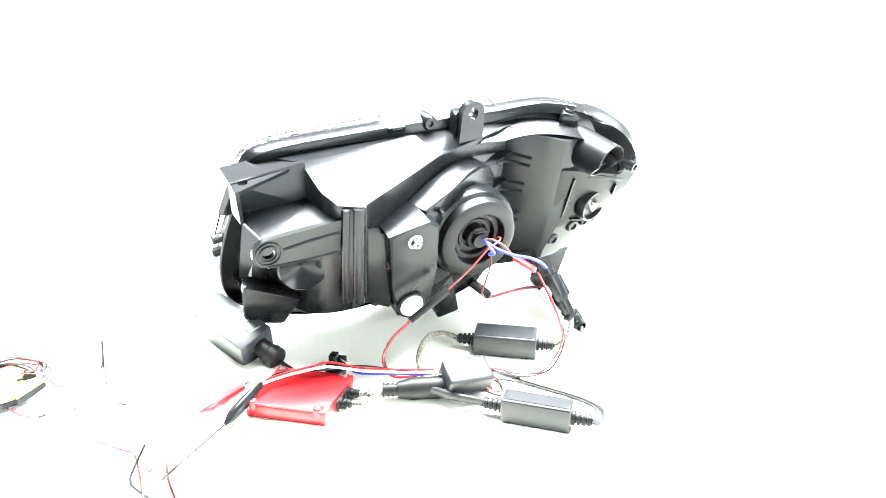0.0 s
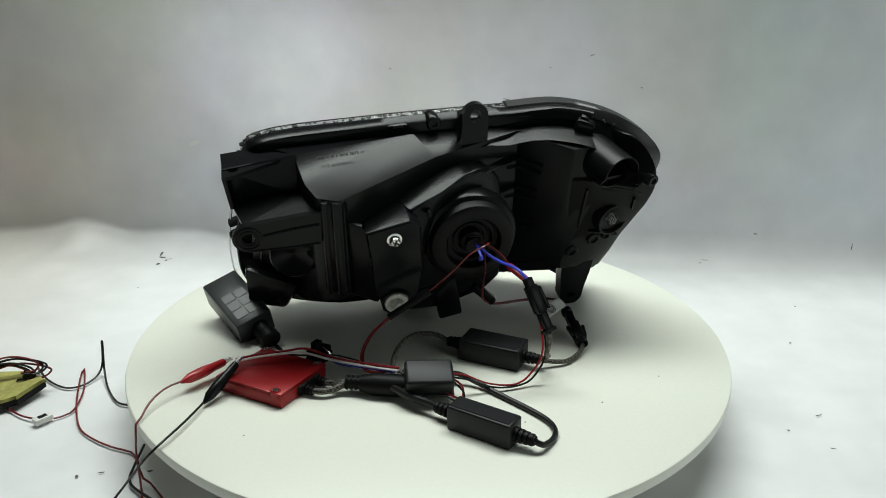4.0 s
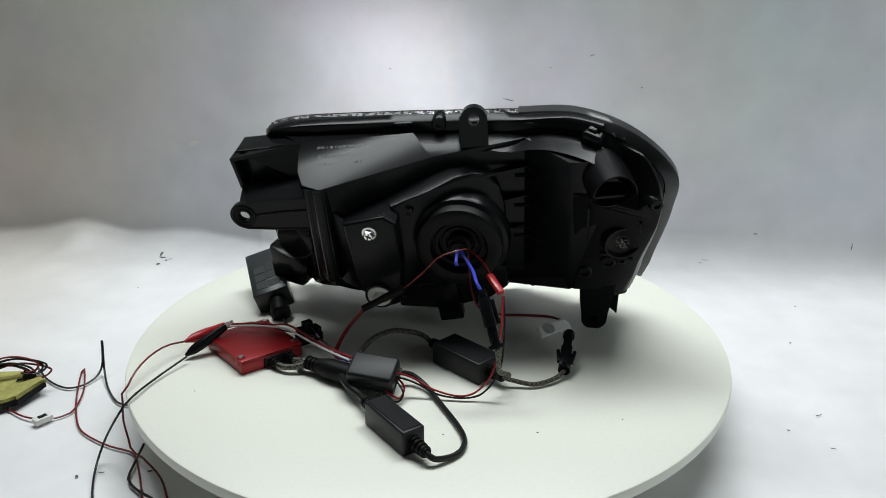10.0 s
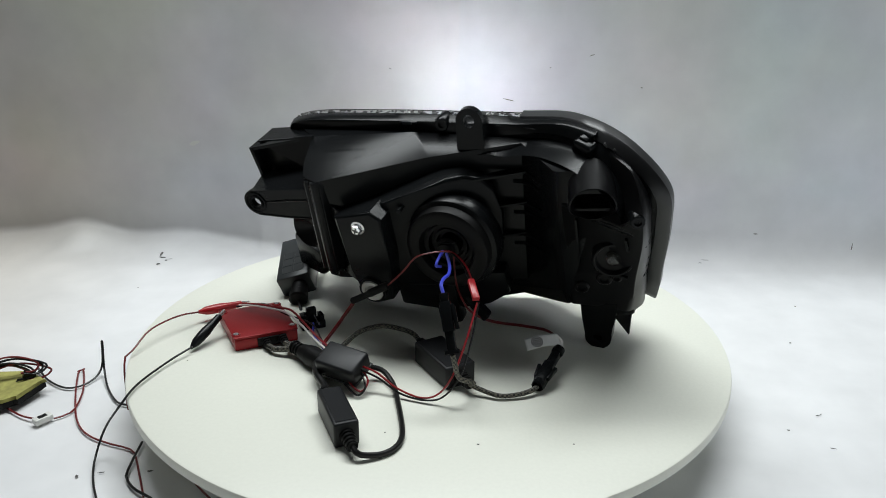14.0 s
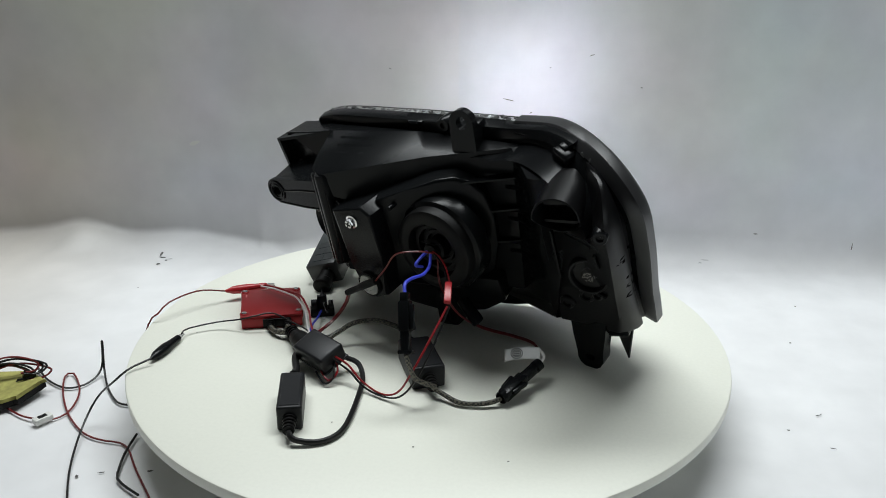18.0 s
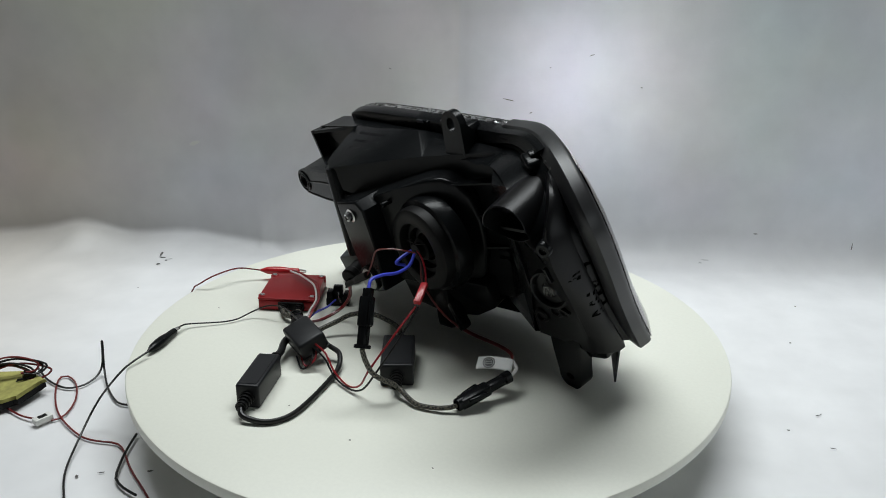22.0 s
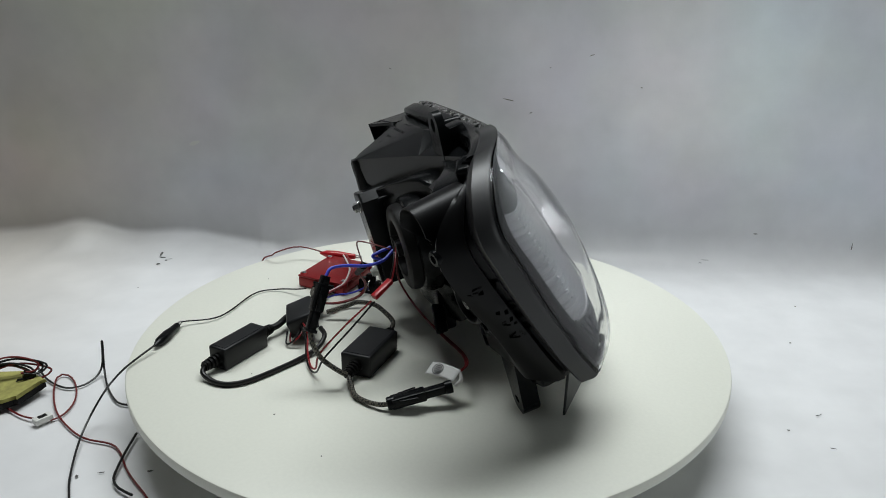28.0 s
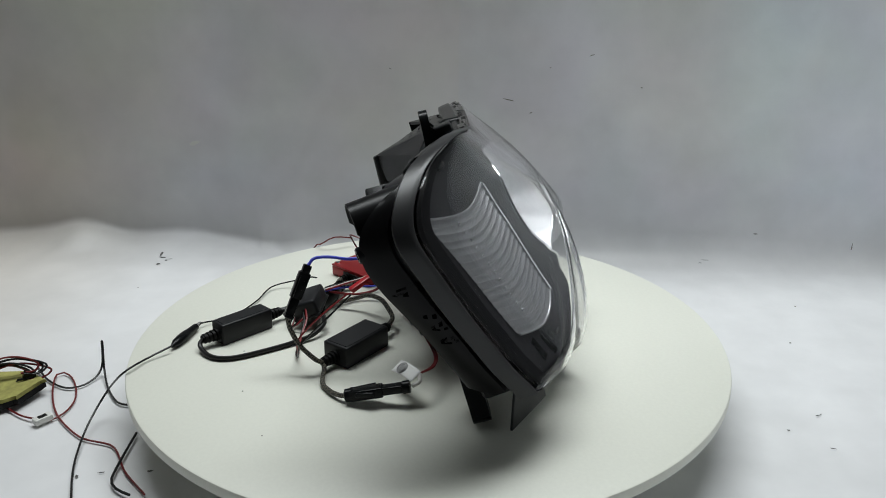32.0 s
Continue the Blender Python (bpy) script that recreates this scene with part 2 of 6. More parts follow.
def sheet_rise(x, d):
    """Height of the crumpled sheet over the floor, x metres along it and d metres behind the turn-up line."""
    left = max(0.0, min(1.0, (-0.30 - x) / 0.12))
    h = 0.010 * left + 0.022 * math.exp(-((x + 0.655) / 0.06) ** 2) + 0.009 * math.exp(-((x + 0.44) / 0.09) ** 2) + 0.006 * noise.noise(Vector((x * 9, 2.0, 6.0))) * left
    near = max(0.0, min(1.0, (d + 0.13) / 0.13))
    crumple = 0.010 * left * noise.noise(Vector((x * 13, d * 11, 8.0))) * math.exp(-((d + 0.06) / 0.05) ** 2) * (1 + math.exp(-((x + 0.64) / 0.08) ** 2))
    return max(0.0, h) * near * near * (3 - 2 * near) + max(0.0, crumple)


def bend(x):
    """Radius of the turn-up, tighter where the sheet is creased."""
    return 0.055 - 0.042 * max(0.0, min(1.0, (-0.12 - x) / 0.15))


def on_floor(x, y):
    """Height of the sheet's face at a place on the floor."""
    p = Vector((x, y, 0)) - FOOT
    r = bend(p.dot(ALONG))
    inside = max(0.0, min(r, p.dot(BACK) + r))
    return FLOOR_Z + sheet_rise(p.dot(ALONG), p.dot(BACK)) + r - math.sqrt(r * r - inside * inside)


def build_set():
    bm = bmesh.new()
    rows = []
    prof = [("floor", k / 40) for k in range(40)] + [("near", k / 24) for k in range(24)] + [("bend", k / 8) for k in range(9)] + [("wall", k / 44) for k in range(1, 45)]
    for zone, s in prof:
        row = []
        for i in range(371):
            x = -1.85 + 3.7 * i / 370
            left = max(0.0, min(1.0, (-0.12 - x) / 0.15))
            r = bend(x)
            # the turn-up line comes forward where a fold stands
            shift = -0.035 * math.exp(-((x + 0.235) / 0.045) ** 2) - 0.016 * math.exp(-((x + 0.305) / 0.012) ** 2) + 0.008 * left * noise.noise(Vector((x * 8, 0.0, 3.0)))
            rise = sheet_rise(x, 0.0)
            if zone == "wall":
                z = r + rise + (0.675 - r - rise) * s
                p = on_wall(x, z) + BACK * (shift * max(0.0, 1 - z / 0.16) ** 2)
            else:
                if zone == "floor":
                    d, z = -2.3 + 2.0 * s, 0.0
                elif zone == "near":
                    d, z = -0.3 + (0.3 - r + shift) * s, 0.0
                else:
                    a = math.pi / 2 * s
                    d, z = -r + r * math.sin(a) + shift * (1 - 0.35 * s), r - r * math.cos(a)
                p = FOOT + ALONG * x + BACK * d
                p.z = FLOOR_Z + z + sheet_rise(x, min(0.0, d)) * (1 if zone != "bend" else 1 - s) + (rise * s if zone == "bend" else 0)
                p.z += 0.0012 * (noise.noise(Vector((p.x * 4, p.y * 4, 2.0))) - 0.8) * max(0.0, min(1.0, (-d - 0.1) * 8))
            row.append(bm.verts.new(p))
        rows.append(row)
    for a, b in zip(rows, rows[1:]):
        for i in range(370):
            bm.faces.new((a[i], a[i + 1], b[i + 1], b[i]))
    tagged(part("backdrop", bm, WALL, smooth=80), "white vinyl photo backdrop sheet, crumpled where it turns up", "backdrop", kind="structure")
    # unseen room shell, added dark so that the black plastic mirrors little
    for name, size, at in (("wall_north", (4.4, 0.1, 2.6), (0, 2.2, 1.2)), ("wall_south", (4.4, 0.1, 2.6), (0, -2.4, 1.2)),
                           ("wall_west", (0.1, 4.5, 2.6), (-2.25, -0.1, 1.2)), ("wall_east", (0.1, 4.5, 2.6), (2.25, -0.1, 1.2)),
                           ("ceiling", (4.4, 4.5, 0.1), (0, -0.1, 2.56)), ("room_floor", (4.4, 4.5, 0.1), (0, -0.1, -0.14))):
        bm = bmesh.new()
        block(bm, size, pose(*at))
        tagged(part(name, bm, ROOM, smooth=0), "unseen dark grey surface of the added room shell", "ceiling" if name == "ceiling" else "floor" if name == "room_floor" else "wall", kind="structure")


build_turntable()
build_set()

# ---- the headlamp ----
RIM = spline([(-0.205, 0.089, 0.0), (-0.10, 0.098, 0.003), (0.0, 0.104, 0.003), (0.067, 0.109, 0.0), (0.13, 0.119, -0.014), (0.19, 0.112, -0.043),
              (0.234, 0.079, -0.062), (0.238, 0.03, -0.050), (0.231, -0.04, -0.026), (0.222, -0.098, 0.0), (0.1871, -0.109, 0.0291), (0.15, -0.121, 0.0352),
              (0.09, -0.136, 0.0601), (0.0, -0.149, 0.022), (-0.10, -0.153, 0.0), (-0.20, -0.152, 0.012), (-0.248, -0.136, 0.030), (-0.260, -0.10, 0.042), (-0.254, -0.03, 0.034), (-0.235, 0.062, 0.008)], 8, True)
CENTRE = Vector((-0.01, 0.0, 0.0))
# the outer low corner comes to a point
for k in range(1, 8):
    TIP = Vector((0.2235, -0.1040, 0.002))
    RIM[68 + k] = RIM[68].lerp(TIP, k / 4) if k < 5 else TIP.lerp(RIM[76], (k - 4) / 4)


def rim(dw=0.0, inset=0.0):
    out = []
    for p in RIM:
        d = Vector((p.x - CENTRE.x, p.y - CENTRE.y, 0))
        k = 1.0 - inset / d.length
        out.append(Vector((CENTRE.x + d.x * k, CENTRE.y + d.y * k, p.z + dw)))
    return out


def ledge(dw, inset):
    """The rim line of the housing, drawn in under the visor along the outer end and behind the glass at the inner end."""
    a, b = rim(dw, inset), rim(dw, inset + 0.009)
    return [p.lerp(q, min(1.0, max(0.0, min((k - 23) / 4, (72 - k) / 10), min((k - 116) / 6, (152 - k) / 5)))) for k, (p, q) in enumerate(zip(a, b))]


def dome(p, r, lift, depth):
    """A point of the domed front: r runs from the middle to the rim point p."""
    q = CENTRE + Vector((p.x - CENTRE.x, p.y - CENTRE.y, 0)) * r
    bulge = lift * (1 - 6.0 * q.y) * (1 - 1.54 * q.x) * (1 - r ** 1.89) + 0.1616 * max(0.0, q.x) * r ** 3.86 * (1 - r ** 4)
    return Vector((q.x, q.y, p.z * r * r + bulge + depth))


def plate_with_hole(bm, outer, inner, m, depth):
    """A plate along m's z with one hole through it."""
    sides = []
    for z in (0, depth):
        vo = [bm.verts.new(m @ Vector((x, y, z))) for x, y in outer]
        vi = [bm.verts.new(m @ Vector((x, y, z))) for x, y in inner]
        eo = [bm.edges.new((vo[i], vo[(i + 1) % len(vo)])) for i in range(len(vo))]
        ei = [bm.edges.new((vi[i], vi[(i + 1) % len(vi)])) for i in range(len(vi))]
        bmesh.ops.triangle_fill(bm, use_beauty=True, edges=eo + ei)
        sides.append((vo, vi))
    for a, b in zip(sides[0], sides[1]):
        for i in range(len(a)):
            j = (i + 1) % len(a)
            bm.faces.new((a[i], a[j], b[j], b[i]))
    return bm


def slab(bm, corners, thick, bevel=0.0):
    """A flat plate on the given corners, `thick` deep along its normal."""
    c = [Vector(p) for p in corners]
    normal = (c[1] - c[0]).cross(c[2] - c[0]).normalized()
    a = [bm.verts.new(p) for p in c]
    b = [bm.verts.new(p + normal * thick) for p in c]
    fs = [bm.faces.new(a[::-1]), bm.faces.new(b)]
    n = len(c)
    for i in range(n):
        fs.append(bm.faces.new((a[i], a[(i + 1) % n], b[(i + 1) % n], b[i])))
    if bevel:
        bmesh.ops.bevel(bm, geom=list({e for f in fs for e in f.edges}), offset=bevel, segments=2, affect="EDGES", profile=0.5)
    return bm


def ringpts(x, y, rx, ry=None, a0=0, a1=360, step=24):
    ry = ry or rx
    return [(x + rx * math.cos(radians(a)), y + ry * math.sin(radians(a))) for a in range(a0, a1, step)]


# lower and upper end of each slot in the outer side wall
SLOTS = (((0.2269, 0.0226, -0.0993), (0.2262, 0.0222, -0.0625)), ((0.2262, -0.0047, -0.0794), (0.2277, -0.0056, -0.0483)), ((0.2239, -0.0188, -0.0753), (0.2287, -0.0178, -0.0476)), ((0.2222, -0.035, -0.0712), (0.2286, -0.0323, -0.046)))


def build_headlamp():
    lamp = on_table(thing("headlamp", "black plastic car headlamp assembly with a clear domed lens", "car headlamp"))

    def add(name, bm, mat, label="", parent=lamp, smooth=35):
        bm.transform(LAMP)
        return part(name, bm, mat, parent, label, smooth)

    # flange and bucket behind the lens
    bm = bmesh.new()
    skin(bm, [ledge(-0.005, 0.010), ledge(-0.005, 0.003), ledge(-0.007, 0.001), ledge(-0.017, 0.001), ledge(-0.019, 0.003), ledge(-0.0205, 0.022), ledge(-0.034, 0.026), ledge(-0.05, 0.032)], cap=False)
    flange = add("flange", bm, BLACK, "black moulded flange round the housing")
    bm = bmesh.new()
    bar = []
    for k in list(range(146, 160)) + list(range(0, 37)):
        x = RIM[k].x
        sag = 0.0045 * math.exp(-((x + 0.040) / 0.016) ** 2) + 0.003 * math.exp(-((x - 0.03) / 0.03) ** 2)
        thin = 0.5 + 0.5 * min(1.0, (k - 146) / 10) if k > 100 else 1.0
        deep = 0.010 + 0.015 * thin
        bar.append([rim(-0.010, 0.0045)[k], rim(-0.0105, -0.0010)[k], rim(-0.012, -0.0018)[k], rim(-deep + 0.002, 0.0010)[k], rim(-deep, 0.0022)[k], rim(-deep - 0.0008, 0.0060)[k], rim(-deep - 0.001, 0.018 + sag)[k], rim(-0.010, 0.020)[k]])
    skin(bm, bar)
    add("flange_bar", bm, BLACK, parent=flange)
    # rear block: upper edge and lower edge, point by point round the back
    upper = [(-0.228, 0.068, -0.010), (-0.180, 0.080, -0.045), (-0.172, 0.066, -0.085), (-0.162, 0.061, -0.106), (-0.140, 0.062, -0.117), (-0.025, 0.0755, -0.059),
             (0.077, 0.092, -0.037), (0.126, 0.091, -0.088), (0.134, 0.091, -0.087)]
    lower = [(-0.232, -0.100, 0.010), (-0.195, -0.104, -0.040), (-0.175, -0.098, -0.075), (-0.160, -0.085, -0.095), (-0.138, -0.076, -0.108), (-0.030, -0.082, -0.078),
             (0.082, -0.080, -0.050), (0.129, -0.072, -0.072), (0.137, -0.086, -0.076)]
    bm = bmesh.new()
    top, low = [bm.verts.new(p) for p in upper], [bm.verts.new(p) for p in lower]
    for i in range(len(top) - 1):
        bm.faces.new((top[i], top[i + 1], low[i + 1], low[i]))
    crest = bm.verts.new((-0.0475, 0.0955, -0.041))
    fr = [bm.verts.new(p) for p in ((-0.2, 0.080, -0.03), (-0.05, 0.088, -0.025), (0.09, 0.094, -0.03), (0.17, 0.098, -0.055))]
    shoulder = bm.verts.new((0.156, 0.0925, -0.083))
    for f in ((top[0], fr[0], top[1]), (top[1], fr[0], fr[1], crest), (top[1], crest, top[4], top[3], top[2]), (crest, top[5], top[4]),
              (crest, fr[1], fr[2], top[6], top[5]), (fr[2], fr[3], shoulder, top[8], top[7], top[6])):
        bm.faces.new(f)
    bm.faces.new((top[8], shoulder, bm.verts.new((0.160, 0.015, -0.0885)), low[8]))
    lw = [bm.verts.new(p) for p in ((-0.215, -0.138, 0.000), (0.0, -0.136, 0.0), (0.19, -0.108, 0.0))]
    bm.faces.new((low[0], low[1], low[2], low[3], low[4], lw[1], lw[0]))
    bm.faces.new((low[4], low[5], low[6], lw[1]))
    bm.faces.new((low[6], low[7], low[8], lw[2], lw[1]))
    bmesh.ops.bevel(bm, geom=[e for e in bm.edges if len(e.link_faces) == 2 and e.calc_face_angle(0) > 0.3], offset=0.009, segments=4, affect="EDGES", profile=0.5)
    face = BVHTree.FromBMesh(bm)
    housing = add("housing", bm, BLACK, "glossy black moulded rear housing")
    # raised print on the top face, too small to read
    rng = random.Random(5)
    for row, (start, wide) in enumerate(((-0.150, 0.052), (-0.152, 0.053), (-0.156, 0.054), (-0.142, 0.036), (-0.090, 0.016))):
        x, w = start, (-0.080 + 0.012 * row if row < 4 else -0.036)
        bm = bmesh.new()
        while x < start + wide:
            wide_by = rng.uniform(0.0008, 0.0022)
            ends = [face.ray_cast(Vector((a, 0.2, b)), Vector((0, -1, 0)))[0] for a, b in ((x, w), (x + wide_by, w), (x + wide_by, w + 0.0034), (x, w + 0.0034))]
            if all(ends):
                slab(bm, [p + Vector((0, 0.0001, 0)) for p in ends], -0.0002)
            x += wide_by + (0.0009 if rng.random() < 0.8 else 0.0028)
        add("raised_print", bm, BLACK, parent=housing)
    # upright column at the inner back corner
    bm = bmesh.new()
    slab(bm, [(-0.161, 0.0600, -0.1115), (-0.134, 0.0645, -0.1195), (-0.127, -0.058, -0.1260), (-0.156, -0.060, -0.1160)], -0.035, 0.0065)
    column = add("column", bm, BLACK)
    low, high = (Vector((-0.156, -0.060, -0.1160)), Vector((-0.127, -0.058, -0.1260))), (Vector((-0.161, 0.0600, -0.1115)), Vector((-0.134, 0.0645, -0.1195)))
    for share, r in ((0.20, 0.0048), (0.66, 0.0072)):
        ends = low[0].lerp(low[1], share), high[0].lerp(high[1], share)
        bm = bmesh.new()
        tube(bm, [ends[0].lerp(ends[1], k) + Vector((0.001, 0, 0.003)) for k in (0.012, 0.02, 0.04, 0.3, 0.6, 0.90, 0.94, 0.965, 0.98, 0.985)], lambda k, r=r: r * min(1.0, 0.2 + 2.2 * math.sqrt(max(0.0, min(k, 1 - k)))), 16)
        add("flute", bm, BLACK, parent=column)
    bm = bmesh.new()
    slab(bm, [(-0.136, 0.036, -0.112), (-0.100, 0.020, -0.122), (-0.096, -0.076, -0.122), (-0.134, -0.066, -0.108)], -0.05, 0.004)
    add("web", bm, BLACK, parent=housing)
    # ribs in the notch beside the bulb
    for v in (0.058, 0.020, -0.02):
        bm = bmesh.new()
        slab(bm, [(0.030, v, -0.064), (0.074, v + 0.003, -0.036), (0.084, v + 0.003, -0.046), (0.078, v + 0.003, -0.050), (0.030, v, -0.073)], 0.002)
        add("rib", bm, BLACK, parent=housing)
        for drop in (0.0, 0.011):
            ends = [(face.ray_cast(Vector((u, v - drop, -0.3)), Vector((0, 0, 1)))[0] or Vector((u, v, -0.05))) for u in (0.068, 0.080, 0.092, 0.104)]
            bm = bmesh.new()
            tube(bm, ends, 0.0022, 6)
            add("ledge", bm, BLACK, parent=housing)
    # lens and its black band
    steps = [0.0, 0.15, 0.3, 0.45, 0.6, 0.72, 0.82, 0.9, 0.95, 0.98, 1.0]
    bm = bmesh.new()
    rings = [[dome(p, r, 0.0667, 0.006 - 0.004 * r * r) for p in RIM] for r in steps[1:]] + [rim(-0.011, 0.0004), rim(-0.011, 0.0025)]
    rings += [[dome(p, r * 0.995, 0.0652, 0.0035 - 0.004 * r * r) for p in RIM] for r in steps[:0:-1]]
    vs = skin(bm, rings, cap=False)
    bm.faces.new(vs[0][::-1])
    bm.faces.new(vs[-1])
    lens = add("lens", bm, LENS, "clear domed polycarbonate lens")
    lens.visible_shadow = False
    bm = bmesh.new()
    def band(k, dw, inset):
        """A line of the visor: flush with the lens at its start, set back along the outer end."""
        back = min(1.0, max(0.0, (k - 26) / 16)) * min(1.0, max(0.3, (86 - k) / 10))
        return rim(dw - 0.005 * back, inset)[k]

    cross = ((0.0035, -0.0009), (0.0030, -0.0025), (0.0008, -0.0036), (-0.002, -0.004), (-0.0140, -0.0036), (-0.0155, -0.001), (-0.0160, 0.011), (-0.0135, 0.012), (-0.0130, -0.0009))
    skin(bm, [[band(k, *c) for c in cross] for k in range(24, 86)])
    add("lens_band", bm, BAND, "satin black band along the lens edge", parent=lens)
    # black border behind the glass
    bm = bmesh.new()
    skin(bm, [[dome(RIM[k], 0.976, 0.0667, -0.006), dome(RIM[k], 0.974, 0.0667, -0.0032), dome(RIM[k], 0.945, 0.0667, -0.0036), dome(RIM[k], 0.940, 0.0667, -0.0075)] for k in range(28, 112)])
    add("lens_border", bm, SOCKET, "black border printed round the glass", parent=lens)
    # bezel and reflectors seen through the lens
    bm = bmesh.new()
    skin(bm, [[dome(p, r, 0.0667, 0.004 - 0.003 * r * r) for p in RIM] for r in (0.04, 0.12, 0.2, 0.3, 0.4, 0.5, 0.6, 0.7, 0.8, 0.88, 0.94, 1.0)])
    cover = BVHTree.FromBMesh(bm)
    bm.free()

    def under(x, y, gap):
        """A place `gap` metres behind the lens."""
        hit = cover.ray_cast(Vector((x, y, 0.5)), Vector((0, 0, -1)))[0]
        return Vector((x, y, (hit.z if hit else 0.0) - gap))

    middle = Vector((-0.030, -0.008, 0))

    def bowl_edge(p, grow, gap):
        d = Vector((p.x - middle.x, p.y - middle.y, 0))
        a = math.atan2(d.y / 0.070, d.x / 0.092)
        far = 0.5 - 0.5 * math.cos(a)
        return under(middle.x + (0.092 + grow) * math.cos(a), middle.y + (0.070 + grow) * math.sin(a), gap - 0.0175 * far)

    bm = bmesh.new()
    rings = [[bowl_edge(p, 0.0, 0.040) for p in RIM], [bowl_edge(p, 0.0, 0.0255) for p in RIM], [bowl_edge(p, 0.003, 0.0245) for p in RIM]]
    for share in (0.15, 0.3, 0.5, 0.7, 0.85, 0.95, 1.0):
        ring = []
        for p in RIM:
            a, b = bowl_edge(p, 0.003, 0.0), CENTRE + Vector((p.x - CENTRE.x, p.y - CENTRE.y, 0)) * 0.962
            q = a.lerp(b, share)
            ring.append(under(q.x, q.y, 0.0115 + (bowl_edge(p, 0.003, 0.0).z - bowl_edge(p, 0.003, 0.0245).z - 0.0115) * (1 - share) ** 1.5))
        rings.append(ring)
    skin(bm, rings, cap=False)
    bezel = add("bezel", bm, BEZEL, "dark grey inner bezel")
    q00, q10, q01, q11 = Vector((0.219, 0.077, -0.0555)), Vector((0.118, 0.066, -0.004)), Vector((0.203, -0.054, 0.001)), Vector((0.132, -0.052, 0.040))
    for k in range(17):
        bm = bmesh.new()
        rows = []
        for j in range(7):
            y = (k + j / 6) / 17
            row = []
            for i in range(13):
                x = i / 12
                p = (q00 * (1 - x) + q10 * x) * (1 - y) + (q01 * (1 - x) + q11 * x) * y
                p = p + Vector((0, -0.012 * math.sin(math.pi * x), 0))
                relief = 0.0026 * math.sin(math.pi * j / 6) * (0.35 + 0.65 * x)
                row.append(under(p.x, p.y, 0.0085 + 0.002 * (1 - x) + relief))
            rows.append(row)
        skin(bm, rows, closed=False, cap=False)
        add("flute", bm, FLUTE, "silvered fluted strip of the indicator reflector" if k == 0 else "", parent=bezel)
    for k in range(12):
        y = 0.06 + 0.07 * k
        p = (q00 * 0.72 + q10 * 0.28) * (1 - y) + (q01 * 0.72 + q11 * 0.28) * y + Vector((0, -0.009, 0))
        bm = bmesh.new()
        lathe(bm, [(0.0018, -0.0004), (0.0014, 0.0006), (0.0005, 0.0009)], frame_of(under(p.x, p.y, 0.0088), (0.55, 0.1, 0.8), (0, 1, 0)), 10)
        add("lenslet", bm, CHROME, "small bright lenslet" if k == 0 else "", parent=bezel)
    for name, line, mat, size in (("chrome_strip", [(q10.lerp(q11, s), 0.0075) for s in (0, 0.2, 0.4, 0.6, 0.8, 1)], CHROME, 0.0009),
                                  ("panel_edge", [(q01.lerp(q11, s) + Vector((0, -0.012 * math.sin(math.pi * s) - 0.001, 0)), 0.009) for s in (0, 0.25, 0.5, 0.75, 1)], FLUTE, 0.0012),
                                  ("panel_edge", [(q00.lerp(q10, s) + Vector((0, -0.012 * math.sin(math.pi * s) + 0.001, 0)), 0.009) for s in (0, 0.25, 0.5, 0.75, 1)], FLUTE, 0.0010)):
        bm = bmesh.new()
        tube(bm, spline([under(p.x, p.y, gap) for p, gap in line], 8), size, 8)
        add(name, bm, mat, "bright chrome edge strip" if name == "chrome_strip" else "", parent=bezel)
    # small moulded facets in the low outer corner of the bezel
    for x, y in ((0.176, -0.084), (0.166, -0.090), (0.156, -0.095), (0.190, -0.080)):
        bm = bmesh.new()
        slab(bm, [under(x, y + 0.012, 0.012), under(x + 0.006, y + 0.010, 0.012), under(x + 0.005, y - 0.012, 0.012), under(x - 0.001, y - 0.010, 0.012)], 0.0016)
        add("facet", bm, BLACK, parent=bezel)
    bm = bmesh.new()
    lathe(bm, [(0.0033, -0.001), (0.0033, 0.001), (0.0022, 0.0018), (0.0005, 0.0018)], frame_of(under(0.2255, 0.071, 0.008), (0.5, 0.1, 0.8), (0, 1, 0)), 14)
    add("pin_head", bm, WHITE, "small white pin head", parent=bezel)
    # main reflector bowl with the lit bulb deep in it
    m = frame_of((0.010, 0.002, 0.0), (-0.42, -0.04, 0.906), (0, 1, 0))
    start = [m @ Vector((0.0112 * math.cos(a), 0.0112 * math.sin(a), 0)) for a in (2 * math.pi * k / 72 for k in range(72))]
    rings = [start]
    for share in (0.05, 0.12, 0.2, 0.3, 0.42, 0.55, 0.68, 0.8, 0.9, 0.96, 1.0):
        ring = []
        for p in start:
            edge = bowl_edge(Vector((middle.x + (p.x - 0.010) * 5, middle.y + (p.y - 0.002) * 5, 0)), -0.001, 0.0240)
            q = p.lerp(edge, share)
            q.z = p.z + (edge.z - p.z) * share ** 2.2
            # stepped facets that fan out over the bowl
            q.z += 0.0016 * math.sin(math.atan2(q.y, q.x + 0.03) * 14) * math.sin(math.pi * share)
            ring.append(q)
        rings.append(ring)
    bm = bmesh.new()
    skin(bm, rings, cap=False)
    bowl = add("reflector_bowl", bm, BOWL, "chromed main reflector bowl", parent=bezel, smooth=60)
    # ring added so that a bright curved highlight runs along the bowl's edge
    bm = bmesh.new()
    tube(bm, [bowl_edge(p, 0.0, 0.0240) for p in RIM] + [bowl_edge(RIM[0], 0.0, 0.0240)], 0.0014, 8, cap=False)
    add("chrome_ring", bm, MIRROR, "chrome ring added round the bowl to catch a highlight", parent=bowl)
    # unseen tube, added so that the bulb throws a narrow spot
    bm = bmesh.new()
